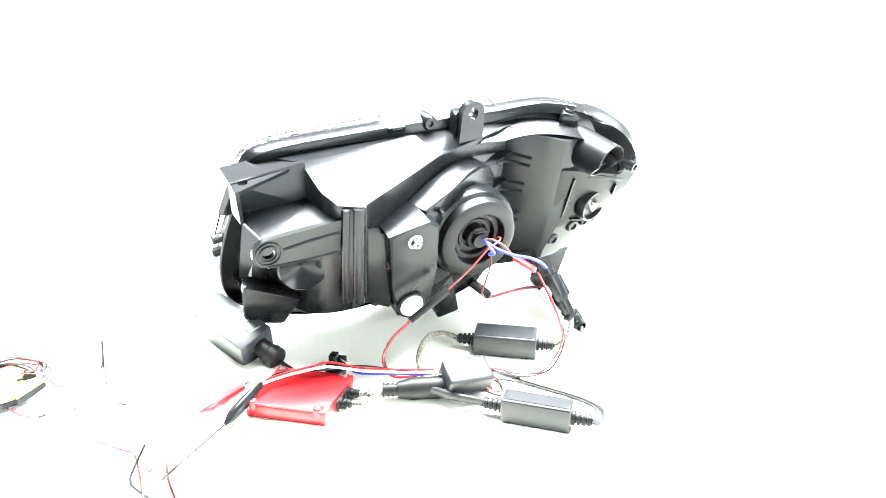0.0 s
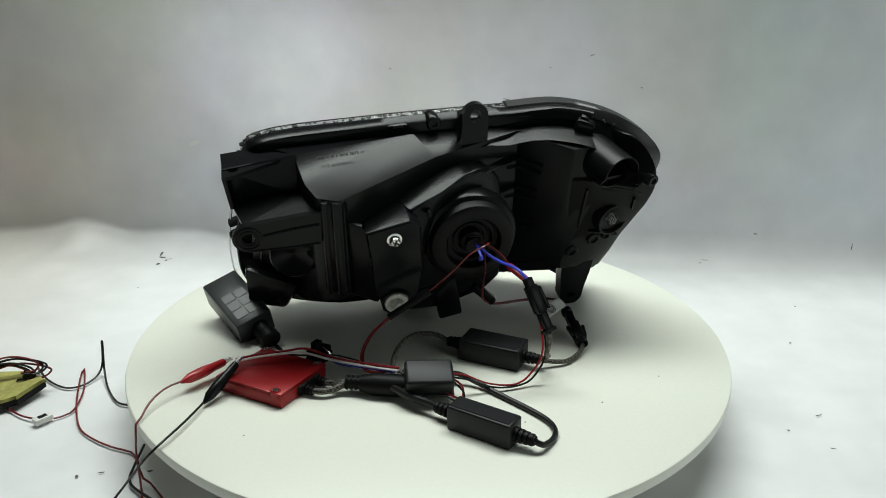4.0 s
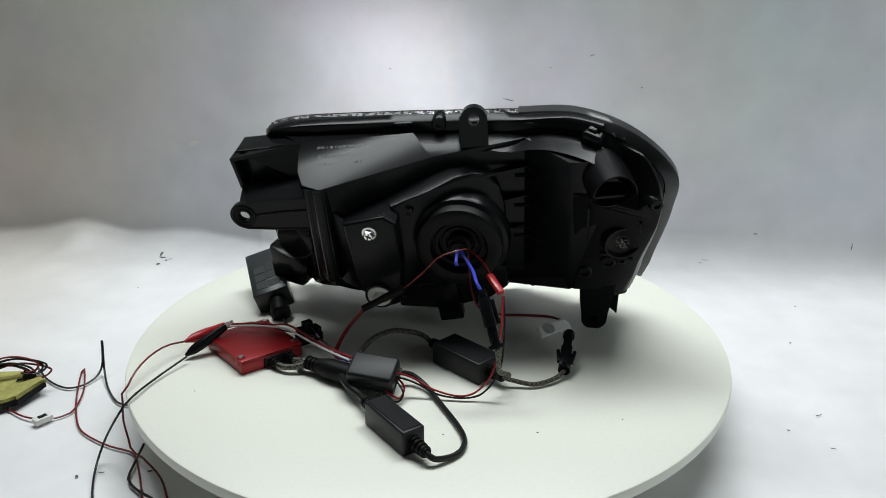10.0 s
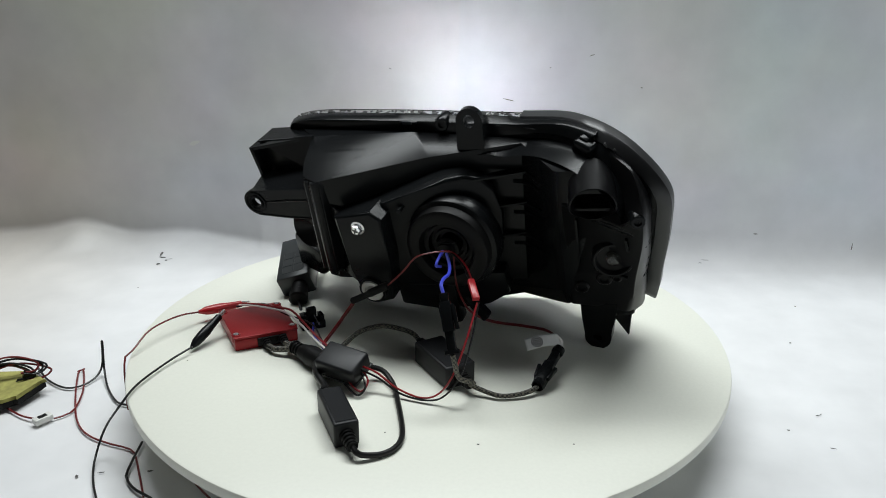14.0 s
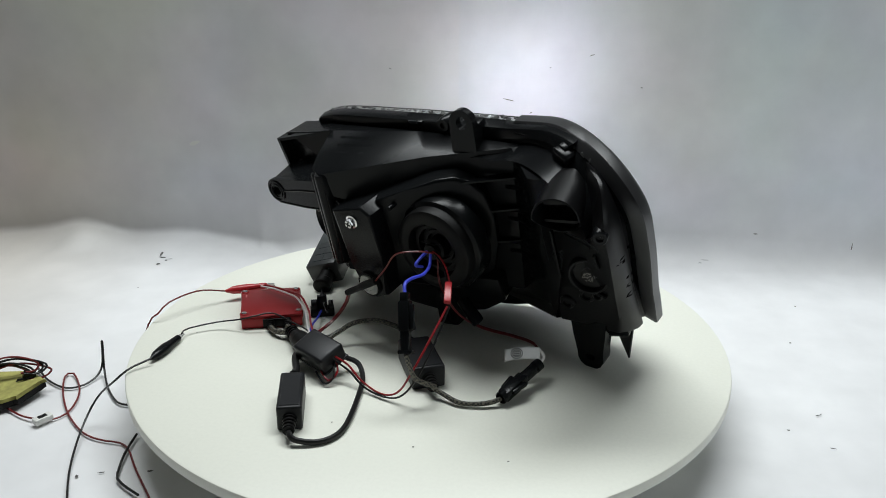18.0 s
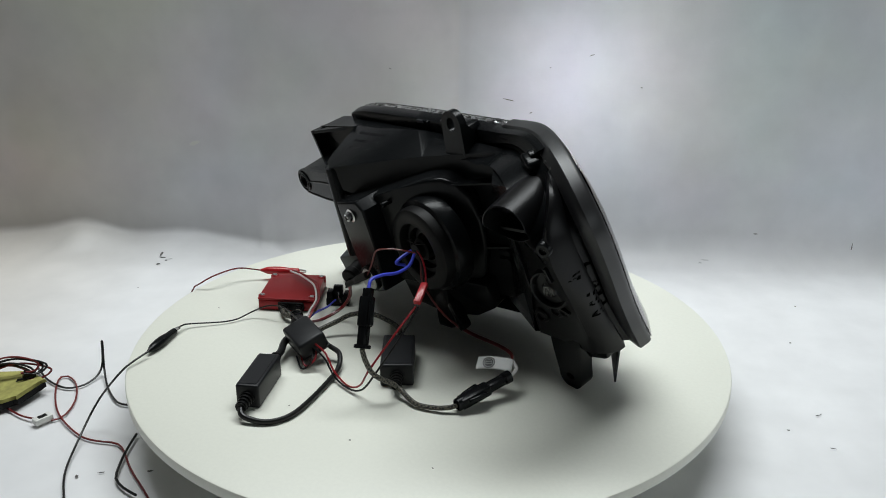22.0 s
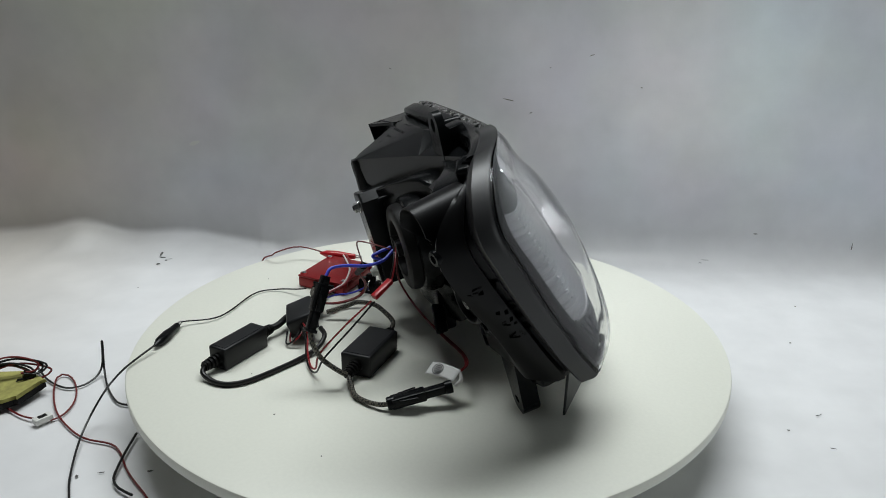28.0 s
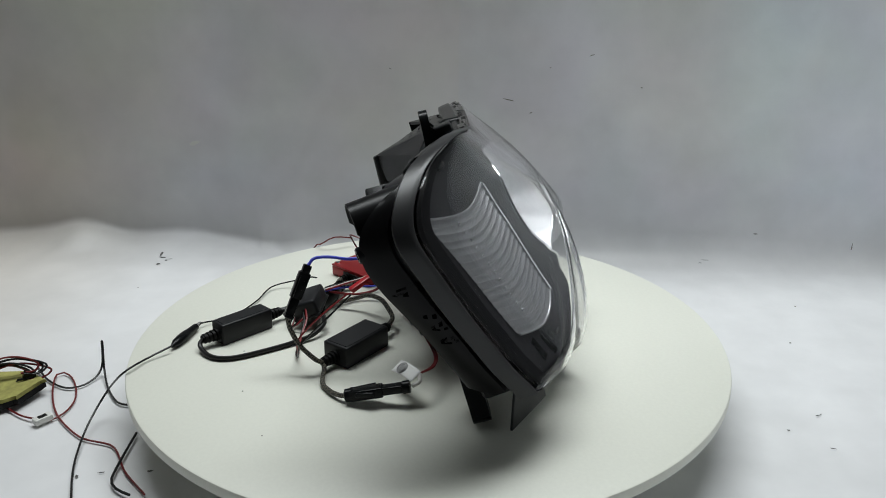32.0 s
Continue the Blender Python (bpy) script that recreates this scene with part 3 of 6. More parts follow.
    lathe(bm, [(0.0105, -0.002), (0.0120, -0.002), (0.0120, -0.042), (0.0105, -0.042), (0.0105, -0.002)], m, 32)
    add("beam_tube", bm, RUBBER, "black tube added round the bulb to narrow its beam", parent=bowl)
    bm = bmesh.new()
    lathe(bm, [(0.0005, -0.039), (0.0100, -0.039), (0.0100, -0.041), (0.0005, -0.041)], m, 32)
    add("lit_bulb", bm, DIODE, "lit cool-white bulb deep in the bowl", parent=bowl)
    # glowing ring added at the tube's mouth to light up the bowl
    bm = bmesh.new()
    tube(bm, [m @ Vector((0.0135 * math.cos(a), 0.0135 * math.sin(a), 0.004)) for a in (2 * math.pi * k / 24 for k in range(25))], 0.0012, 8)
    add("bowl_fill_ring", bm, BOWL_FILL, "glowing ring added to brighten the reflector bowl", parent=bowl)
    # bulb mount and rubber boot
    bm = bmesh.new()
    prism(bm, [(-0.068, 0.042), (-0.03, 0.053), (0.005, 0.064), (0.026, 0.066), (0.045, 0.060), (0.058, 0.045), (0.066, 0.015), (0.066, -0.02), (0.058, -0.055), (0.035, -0.073), (-0.02, -0.078), (-0.068, -0.07)][::-1], pose(0, 0, -0.086, 0, -24, 0), 0.030, 0.004, 3)
    add("bulb_mount", bm, BLACK)
    bm = bmesh.new()
    slab(bm, [(-0.066, -0.060, -0.104), (-0.066, -0.114, -0.094), (-0.012, -0.120, -0.086), (0.044, -0.104, -0.080), (0.066, -0.092, -0.068), (0.062, -0.060, -0.072)], 0.05, 0.004)
    add("lower_plate", bm, BLACK)
    m = frame_of((0.011, -0.0085, -0.083), (0, 0.06, -1), (0, 1, 0))
    bm = bmesh.new()
    lathe(bm, [(0.056, 0.0), (0.056, 0.014), (0.054, 0.019), (0.049, 0.021), (0.047, 0.019), (0.047, 0.012)], m, 48)
    add("bulb_collar", bm, BLACK)
    bm = bmesh.new()
    lathe(bm, [(0.0495, 0.012), (0.049, 0.027), (0.0475, 0.0315), (0.045, 0.033), (0.041, 0.0336), (0.0345, 0.0342), (0.0325, 0.0335), (0.0315, 0.031), (0.031, 0.022), (0.0285, 0.0215), (0.028, 0.0245), (0.0245, 0.0245), (0.024, 0.0165), (0.0205, 0.016), (0.020, 0.020), (0.0165, 0.020), (0.016, 0.0145), (0.0005, 0.0145)], m, 56)
    boot = add("bulb_boot", bm, RUBBER, "round black rubber bulb cover")
    bm = bmesh.new()
    lathe(bm, [(0.013, 0.0145), (0.013, 0.028), (0.010, 0.03), (0.009, 0.036), (0.0005, 0.036)], m, 24)
    add("bulb_base", bm, RUBBER, parent=boot)
    bm = bmesh.new()
    tube(bm, [m @ Vector(p) for p in ((-0.012, 0.011, 0.03), (-0.008, 0.013, 0.038), (0.009, 0.013, 0.038), (0.012, 0.010, 0.03))], 0.0005, 6)
    add("spring_clip", bm, SATIN, "dark wire bulb clip", parent=boot)
    # adjuster plate with screw, stud and knob
    bm = bmesh.new()
    prism(bm, [(-0.114, 0.030), (-0.068, 0.042), (-0.055, 0.034), (-0.052, -0.02), (-0.055, -0.075), (-0.075, -0.084), (-0.093, -0.078), (-0.103, -0.04)], pose(0, 0, -0.134), 0.05, 0.003, 3)
    add("adjuster_plate", bm, BLACK)
    m = pose(-0.084, 0.021, -0.134, 180)
    bm = bmesh.new()
    lathe(bm, [(0.0082, 0.0), (0.0082, 0.0012), (0.006, 0.0018)], m, 24)
    lathe(bm, [(0.0060, 0.0015), (0.0060, 0.0055), (0.0048, 0.0075), (0.0005, 0.0078)], m, 6)
    screw = add("screw", bm, STEEL, "zinc-plated hex flange screw")
    # thin dark bars on the head, painted as the shade in its slots
    for turn_by in (0, 90):
        bm = bmesh.new()
        block(bm, (0.007, 0.0013, 0.0006), m @ pose(0, 0, 0.0080, 0, 0, turn_by + 20))
        add("slot", bm, RUBBER, parent=screw)
    bm = bmesh.new()
    lathe(bm, [(0.003, 0), (0.003, 0.012), (0.002, 0.013), (0.0005, 0.013)], pose(-0.042, 0.036, -0.103, 180), 12)
    add("stud", bm, BLACK)
    m = pose(-0.079, -0.064, -0.134, 180)
    bm = bmesh.new()
    lathe(bm, [(0.0165, -0.004), (0.0165, 0.003), (0.0145, 0.004), (0.014, 0.001)], m, 32)
    add("knob_collar", bm, RUBBER)
    bm = bmesh.new()
    lathe(bm, [(0.0138, -0.006), (0.0138, 0.003), (0.013, 0.0045), (0.0085, 0.0045), (0.0085, 0.0025), (0.0065, 0.0025), (0.0055, 0.0095), (0.004, 0.011), (0.0005, 0.011)], m, 32)
    knob = add("adjuster_knob", bm, WHITE, "white nylon adjuster knob")
    bm = bmesh.new()
    block(bm, (0.010, 0.0018, 0.003), m @ pose(0, 0, 0.0105, 0, 0, 30))
    add("key_slot", bm, WHITE, parent=knob)
    for at, size, tilt in (((-0.006, -0.105, -0.082), (0.030, 0.052, 0.02), 12), ((0.036, -0.094, -0.098), (0.011, 0.036, 0.014), 50)):
        bm = bmesh.new()
        block(bm, size, pose(*at, 12, 0, tilt), 0.003, 2, 0.9)
        add("tongue", bm, BLACK)
    # top tab with a hole, and its foot
    m = frame_of((0.021, 0.1155, -0.036), (0.05, 0.06, -1), (0, 1, 0))
    bm = bmesh.new()
    plate_with_hole(bm, ringpts(0, 0, 0.0148, 0.0148, 0, 181, 15) + [(-0.0165, -0.034), (0.0150, -0.034)], ringpts(0, 0, 0.0062, 0.0078), m, 0.009)
    tab = add("top_tab", bm, BLACK)
    for k in (-1, 1):
        bm = bmesh.new()
        slab(bm, [m @ Vector((k * 0.0145, 0.0, 0.0)), m @ Vector((k * 0.0155, -0.034, 0.0)), m @ Vector((k * 0.0155, -0.036, -0.022)), m @ Vector((k * 0.0145, -0.014, -0.012))], 0.002)
        add("gusset", bm, BLACK, parent=tab)
    bm = bmesh.new()
    block(bm, (0.026, 0.026, 0.022), pose(0.021, 0.098, -0.024, -6, 0, 3), 0.003)
    add("tab_foot", bm, BLACK, parent=tab)
    # small mouldings along the flange
    for at, r, d in (((-0.021, 0.098, -0.010), 0.009, 0.015),):
        bm = bmesh.new()
        lathe(bm, [(r, -0.005), (r, d - 0.003), (r - 0.002, d), (r * 0.4, d), (r * 0.35, d - 0.006), (0.0005, d - 0.006)], frame_of(at, (0.05, 0.05, -1), (0, 1, 0)), 20)
        add("screw_boss", bm, BLACK, parent=flange)
    for u, v, w, sx in ((0.049, 0.104, -0.016, 0.012), (0.064, 0.105, -0.016, 0.014), (-0.062, 0.098, -0.016, 0.022), (-0.165, 0.091, -0.012, 0.010), (-0.15, 0.092, -0.014, 0.006), (0.105, 0.108, -0.026, 0.055)):
        bm = bmesh.new()
        block(bm, (sx, 0.007, 0.016), pose(u, v - 0.002, w, -8, 12 if u > 0.09 else 0, 4), 0.0015)
        add("clip_block", bm, BLACK, parent=flange)
    bm = bmesh.new()
    block(bm, (0.024, 0.017, 0.034), pose(0.154, 0.1035, -0.047, -10, 24, -14), 0.004, 3, 0.85)
    clamp = add("clamp", bm, BLACK, "moulded clamp over the flange")
    bm = bmesh.new()
    block(bm, (0.010, 0.004, 0.022), pose(0.153, 0.113, -0.046, -10, 24, -14), 0.0012)
    add("rib", bm, BLACK, parent=clamp)
    bm = bmesh.new()
    block(bm, (0.012, 0.0035, 0.0012), pose(-0.062, 0.0985, -0.0265, -8, 0, 4))
    add("clip_window", bm, GREYBOX, parent=flange)
    # crumbled sealant along the upper edge
    rng = random.Random(3)
    for k in range(66):
        s = -8 + 33 * k / 66
        p = RIM[int(s) % len(RIM)].lerp(RIM[(int(s) + 1) % len(RIM)], s % 1)
        p = p + Vector((rng.uniform(-0.003, 0.003), rng.uniform(-0.003, 0.0), rng.uniform(-0.006, 0.001)))
        bm = bmesh.new()
        block(bm, (rng.uniform(0.002, 0.007), rng.uniform(0.001, 0.003), rng.uniform(0.002, 0.005)), pose(*p, rng.uniform(-30, 30), rng.uniform(-30, 30), rng.uniform(-20, 30)))
        add("sealant_crumb", bm, SEALANT, "crumb of black sealant" if k == 0 else "", parent=flange, smooth=0)
    # mounting bracket: top plate with hole, end plate, web, shelf and ear
    bm = bmesh.new()
    m = Matrix(((-1, 0, 0, -0.244), (-0.14, 0, 1, 0.0715), (0, 1, 0, -0.056), (0, 0, 0, 1)))
    plate_with_hole(bm, [(0.013, 0.040), (0.011, -0.015), (-0.066, 0.010), (-0.066, 0.034), (-0.02, 0.040)], ringpts(0, 0, 0.0052, 0.0048), m, -0.004)
    bracket = add("mounting_bracket", bm, BLACK, "black mounting bracket with a bolt hole")
    for corners, thick in (([(-0.256, 0.070, -0.071), (-0.256, 0.070, -0.044), (-0.252, 0.031, -0.044), (-0.250, 0.031, -0.069)], 0.004),
                           ([(-0.256, 0.070, -0.050), (-0.178, 0.081, -0.046), (-0.162, 0.030, -0.056), (-0.250, 0.030, -0.050)], 0.004),
                           ([(-0.252, 0.034, -0.050), (-0.160, 0.048, -0.056), (-0.160, 0.044, -0.108), (-0.238, 0.034, -0.108)], -0.004)):
        bm = bmesh.new()
        slab(bm, corners, thick)
        add("bracket_web", bm, BLACK, parent=bracket)
    bm = bmesh.new()
    outline = ringpts(-0.234, 0.019, 0.0165, 0.0165, 90, 271, 15) + [(-0.158, 0.006), (-0.158, 0.046)]
    plate_with_hole(bm, outline, ringpts(-0.234, 0.019, 0.0066, 0.0062, 0, 360, 30), pose(0, 0, -0.110), 0.006)
    ear = add("bracket_ear", bm, BLACK, parent=bracket)
    bm = bmesh.new()
    lathe(bm, [(0.0135, -0.010), (0.0135, -0.005), (0.0095, -0.005), (0.0092, -0.010)], pose(-0.234, 0.019, -0.110, 180), 28)
    add("ear_sleeve", bm, BLACK, parent=bracket)
    for r in (0.0140, 0.0098):
        bm = bmesh.new()
        lathe(bm, [(r, -0.002), (r, 0.0012), (r - 0.0004, 0.0016), (r - 0.0014, 0.0016), (r - 0.0018, 0.0012), (r - 0.0018, -0.002)], pose(-0.234, 0.019, -0.110, 180), 28)
        add("ring", bm, BLACK, parent=ear)
    bm = bmesh.new()
    tube(bm, [(-0.219, 0.0215, -0.1098), (-0.190, 0.0275, -0.1098), (-0.160, 0.0315, -0.1098)], 0.0016, 8)
    tube(bm, [(-0.234, 0.0030, -0.1098), (-0.190, 0.0045, -0.1098), (-0.160, 0.0072, -0.1098)], 0.0014, 8)
    add("arm_rib", bm, BLACK, parent=ear)
    # open reflector back below the ear
    bm = bmesh.new()
    lathe(bm, [(0.020, 0.0), (0.024, 0.004), (0.026, 0.010), (0.024, 0.012), (0.016, 0.006), (0.0005, 0.002)], frame_of((-0.186, -0.030, -0.072), (-0.25, 0.15, -1), (0, 1, 0)), 32)
    add("bowl_back", bm, BLACK)
    bm = bmesh.new()
    tube(bm, [(-0.1803, -0.0004, -0.0977), (-0.1503, -0.0024, -0.0857)], 0.0055, 14)
    add("stud", bm, BLACK)
    for v in (-0.04, -0.058):
        bm = bmesh.new()
        block(bm, (0.018, 0.008, 0.012), pose(-0.249, v - 0.008, 0.030, 0, 0, 20), 0.002)
        add("edge_clip", bm, BLACK, parent=flange)
    bm = bmesh.new()
    slab(bm, [(-0.236, -0.070, -0.014), (-0.234, -0.122, -0.018), (-0.190, -0.124, -0.030), (-0.175, -0.080, -0.045)], -0.030, 0.006)
    add("motor_mount", bm, BLACK)
    # box of the outer end: side wall from the flange back, rounded corner, back face
    knots = spline([(0.138, 0.101, -0.040), (0.164, 0.103, -0.053), (0.188, 0.1035, -0.072), (0.2065, 0.099, -0.091), (0.2185, 0.081, -0.1115), (0.223, 0.056, -0.117),
                    (0.2225, 0.030, -0.1105), (0.2185, 0.0, -0.098), (0.2135, -0.035, -0.083), (0.2105, -0.065, -0.072), (0.205, -0.096, -0.061)], 4)
    front = ledge(-0.014, 0.006)[32:73]
    rows = [[] for _ in range(11)]
    for p, e in zip(front, knots):
        s = min(1.0, max(0.0, (0.091 - min(e.y, 0.05)) / 0.177))
        high = min(1.0, max(0.0, (e.y - 0.055) / 0.03))
        i = Vector((0.1255, 0.090, -0.087)).lerp(Vector((0.137, -0.086, -0.075)), s)
        out = (p - e).normalized()
        back = (i - e).normalized()
        side = Vector((e.x - 0.15, e.y, 0)).normalized()
        step = e.lerp(p, 0.52)
        flat = min(1.0, max(0.15, (0.06 - e.y) / 0.06))
        for row, q in zip(rows, (p, e.lerp(p, 0.72) - side * 0.004, e.lerp(p, 0.68) + side * 0.003 * flat, step + side * 0.0050 * flat, e.lerp(p, 0.26) + side * 0.0032 * flat, e + out * 0.004 + back * 0.0006, e + out * 0.001 + back * 0.002,
                                 (e + back * 0.006).lerp(e + Vector((-0.002, -0.005, -0.0005)), high), (e.lerp(i, 0.4) + Vector((0, 0, 0.002))).lerp(e + Vector((-0.012, -0.032, -0.002)), high), i - back * 0.006, i + Vector((0, 0, 0.004)))):
            row.append(q)
    bm = bmesh.new()
    skin(bm, rows, closed=False, cap=False)
    bm.faces.new([bm.verts.new(row[-1]) for row in rows])
    wall = BVHTree.FromBMesh(bm)
    shell = add("end_shell", bm, SOCKET, "black moulded box of the outer end", parent=housing)

    def on_back(u, v, off=0.0):
        hit = wall.ray_cast(Vector((u, v, -0.3)), Vector((0, 0, 1)))[0]
        return Vector((u, v, (hit.z if hit else -0.08) - off))

    # sealant squeezed out of the groove beside the clamp
    rng = random.Random(8)
    for k in range(7):
        p = ledge(-0.016, 0.002)[36 + k] + Vector((rng.uniform(-0.002, 0.002), rng.uniform(-0.002, 0.002), rng.uniform(-0.004, 0.003)))
        bm = bmesh.new()
        block(bm, (rng.uniform(0.003, 0.007), rng.uniform(0.002, 0.004), rng.uniform(0.002, 0.005)), pose(*p, rng.uniform(-30, 30), rng.uniform(-30, 30), -40), 0.0006, 1)
        add("sealant_crumb", bm, SEALANT, parent=flange)
    # sockets on the outer end
    hood = frame_of((0.160, 0.0735, -0.066), (0.24, -0.01, -0.97), (0, 1, 0))
    bm = bmesh.new()
    lathe(bm, [(0.0245, 0.0), (0.0240, 0.030), (0.0232, 0.0565), (0.022, 0.057), (0.021, 0.0545), (0.019, 0.030), (0.0005, 0.028)], hood, 36)
    undo = hood.inverted()
    for v in bm.verts:
        q = undo @ v.co
        if q.z > 0.02 and q.y < 0:
            q.z -= 0.016 * min(1.0, -q.y / 0.02)
            v.co = hood @ q
    socket = add("bulb_socket", bm, SOCKET, "hooded indicator bulb socket")
    bm = bmesh.new()
    block(bm, (0.034, 0.003, 0.006), hood @ pose(0, -0.012, 0.036))
    add("socket_bar", bm, RUBBER, parent=socket)
    m = frame_of((0.189, -0.003, on_back(0.189, -0.003).z), (0.20, -0.02, -1), (0, 1, 0))
    bm = bmesh.new()
    lathe(bm, [(0.0225, -0.006), (0.0212, 0.005), (0.0202, 0.0065), (0.0186, 0.0065), (0.0176, 0.005), (0.0166, 0.001), (0.0005, 0.0008)], m, 36)
    small = add("side_socket", bm, SOCKET, "round side-light socket")
    bm = bmesh.new()
    lathe(bm, [(0.0085, 0.000), (0.0085, 0.004), (0.006, 0.0065), (0.0005, 0.0075)], m, 16)
    add("side_bulb", bm, GLASSY, "small clear side-light bulb", parent=small)
    bm = bmesh.new()
    lathe(bm, [(0.0080, -0.012), (0.0075, 0.004), (0.0065, 0.0055), (0.0038, 0.0055), (0.0032, 0.003), (0.0005, 0.003)], frame_of((0.2150, 0.0615, -0.113), (0.30, -0.02, -0.95), (0, 1, 0)), 20)
    add("screw_boss", bm, BLACK)
    bm = bmesh.new()
    slab(bm, [on_back(0.166, 0.046), on_back(0.212, 0.044), on_back(0.212, 0.038), on_back(0.166, 0.040)], -0.005, 0.001)
    add("brace", bm, BLACK)
    for u, v, r in ((0.153, -0.058, 0.0085), (0.178, -0.040, 0.009), (0.192, -0.034, 0.006)):
        bm = bmesh.new()
        lathe(bm, [(r, -0.004), (r, 0.002), (r - 0.0015, 0.0035), (r * 0.6, 0.0035), (r * 0.5, 0.001), (0.0005, 0.001)], frame_of(on_back(u, v), (0.1, -0.1, -1), (0, 1, 0)), 16)
        add("boss", bm, SOCKET)
    # ribs between the hood and the side socket
    for u0, v0, u1, v1 in ((0.150, 0.040, 0.152, -0.020), (0.204, 0.034, 0.206, 0.018), (0.168, -0.026, 0.204, -0.030)):
        bm = bmesh.new()
        a, b = on_back(u0, v0), on_back(u1, v1)
        d = (b - a).cross(Vector((0, 0, 1))).normalized() * 0.0012
        slab(bm, [a - d, a + d, b + d, b - d], -0.004)
        add("rib", bm, BLACK, parent=shell)
    # slots near the visor: strips on the side wall, their inner shade painted black
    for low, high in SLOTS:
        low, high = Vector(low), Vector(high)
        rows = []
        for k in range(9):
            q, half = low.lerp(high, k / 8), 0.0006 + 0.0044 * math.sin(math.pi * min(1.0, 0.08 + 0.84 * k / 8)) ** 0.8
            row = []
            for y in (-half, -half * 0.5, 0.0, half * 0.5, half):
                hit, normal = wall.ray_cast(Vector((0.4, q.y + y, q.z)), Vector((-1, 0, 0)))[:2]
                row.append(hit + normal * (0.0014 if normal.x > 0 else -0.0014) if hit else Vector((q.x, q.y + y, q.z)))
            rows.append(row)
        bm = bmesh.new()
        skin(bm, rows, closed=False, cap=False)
        add("slot", bm, SLOT_SHADE, "black strip painted as the shade inside a narrow slot", parent=shell)
    # foot bracket, its hole, and the thin fin
    bm = bmesh.new()
    foot = [(0.148, -0.075), (0.151, -0.110), (0.155, -0.135)] + ringpts(0.170, -0.138, 0.0155, 0.0155, 180, 361, 20) + [(0.186, -0.126), (0.190, -0.100), (0.192, -0.07)]
    plate_with_hole(bm, foot[::-1], ringpts(0.170, -0.137, 0.0055, 0.004, 0, 360, 30), pose(0, 0, -0.067), 0.018)
    add("foot_bracket", bm, BLACK)
    bm = bmesh.new()
    block(bm, (0.046, 0.034, 0.048), pose(0.180, -0.097, -0.031, 0, -14, 8), 0.005)
    add("foot_block", bm, BLACK)
    bm = bmesh.new()
    slab(bm, [(0.2000, -0.1535, -0.034), (0.2011, -0.115, -0.0225), (0.196, -0.100, -0.016), (0.160, -0.104, 0.008), (0.160, -0.130, 0.008), (0.164, -0.148, 0.006)], 0.0022)
    add("fin", bm, SATIN, "thin bent black fin")
    for u, v, w in ((0.084, -0.107, -0.034), (0.093, -0.109, -0.033), (0.101, -0.100, -0.036)):
        bm = bmesh.new()
        block(bm, (0.006, 0.014, 0.006), pose(u, v, w, 0, 0, 8), 0.001)
        add("hook", bm, BLACK)
    # levelling motor with its plug, hung at the inner low corner
    axis = Vector((0.12, -0.955, -0.27))
    m = frame_of((-0.191, 0.136, 0.0285), axis, (-0.30, 0, 1))
    bm = bmesh.new()
    block(bm, (0.045, 0.033, 0.090), m, 0.002, 2)
    motor = part("levelling_motor", bm, GREYBOX, lamp, "dark grey levelling motor box")
    for x in (-0.008, 0.008):
        for z in (-0.004, 0.012, 0.028):
            bm = bmesh.new()
            block(bm, (0.015, 0.0014, 0.014), m @ pose(x, 0.0163, z), 0.0005, 1)
            part("cooling_pad", bm, GREYBOX, motor)
    bm = bmesh.new()
    lathe(bm, [(0.011, -0.004), (0.011, 0.016), (0.0125, 0.018), (0.0125, 0.028), (0.010, 0.030), (0.0005, 0.030)], m @ pose(0.004, -0.002, 0.044), 24)
    part("plug", bm, RUBBER, motor)
    bm = bmesh.new()
    tube(bm, [m @ Vector((0.004, -0.004, 0.072)), m @ Vector((0.006, -0.007, 0.084)), m @ Vector((0.007, -0.008, 0.092))], 0.0022, 10)
    part("pin", bm, RUBBER, motor)
    bm = bmesh.new()
    slab(bm, [lamp_at(-0.225, -0.118, -0.05), lamp_at(-0.185, -0.112, -0.05), lamp_at(-0.18, -0.10, 0.02), lamp_at(-0.235, -0.105, 0.02)], 0.012)
    part("motor_arm", bm, BLACK, motor)
    # lip along the lower front edge, added to block light under the lamp
    rings = []
    for k in range(15):
        x = -0.01 + 0.17 * k / 14
        top = 0.014 + 0.11 * x + 0.4 * x * x
        low = max(0.010, top - 0.016)
        if k in (0, 14):
            low = top - 0.003
        rings.append([Vector((x, 0.080, top + 0.006)), Vector((x, 0.084, low + 0.002)), Vector((x, 0.087, low)), Vector((x, 0.108, low)), Vector((x, 0.112, low + 0.002)), Vector((x, 0.114, top + 0.001)), Vector((x, 0.095, top + 0.002))])
    bm = bmesh.new()
    skin(bm, rings)
    part("lower_lip", bm, BLACK, lamp)
    return lamp


build_headlamp()

# ---- electrics on the table ----
def wire(bm, pts, r, steps=8, sides=8):
    return tube(bm, spline(pts, steps), r, sides)


def boot(bm, at, axis, r=0.006, length=0.022, rings=4):
    """Ribbed strain relief that tapers away from a box."""
    prof = [(r * 1.15, -0.001)]
    for k in range(rings):
        z0, z1 = length * k / rings, length * (k + 0.62) / rings
        s = 1.1 - 0.3 * k / rings
        prof += [(r * s, z0 + 0.0004), (r * s, z1), (r * 0.72, z1 + 0.0005), (r * 0.72, length * (k + 1) / rings)]
    prof += [(r * 0.7, length), (0.0005, length)]
    return lathe(bm, prof, frame_of(at, axis), 16)


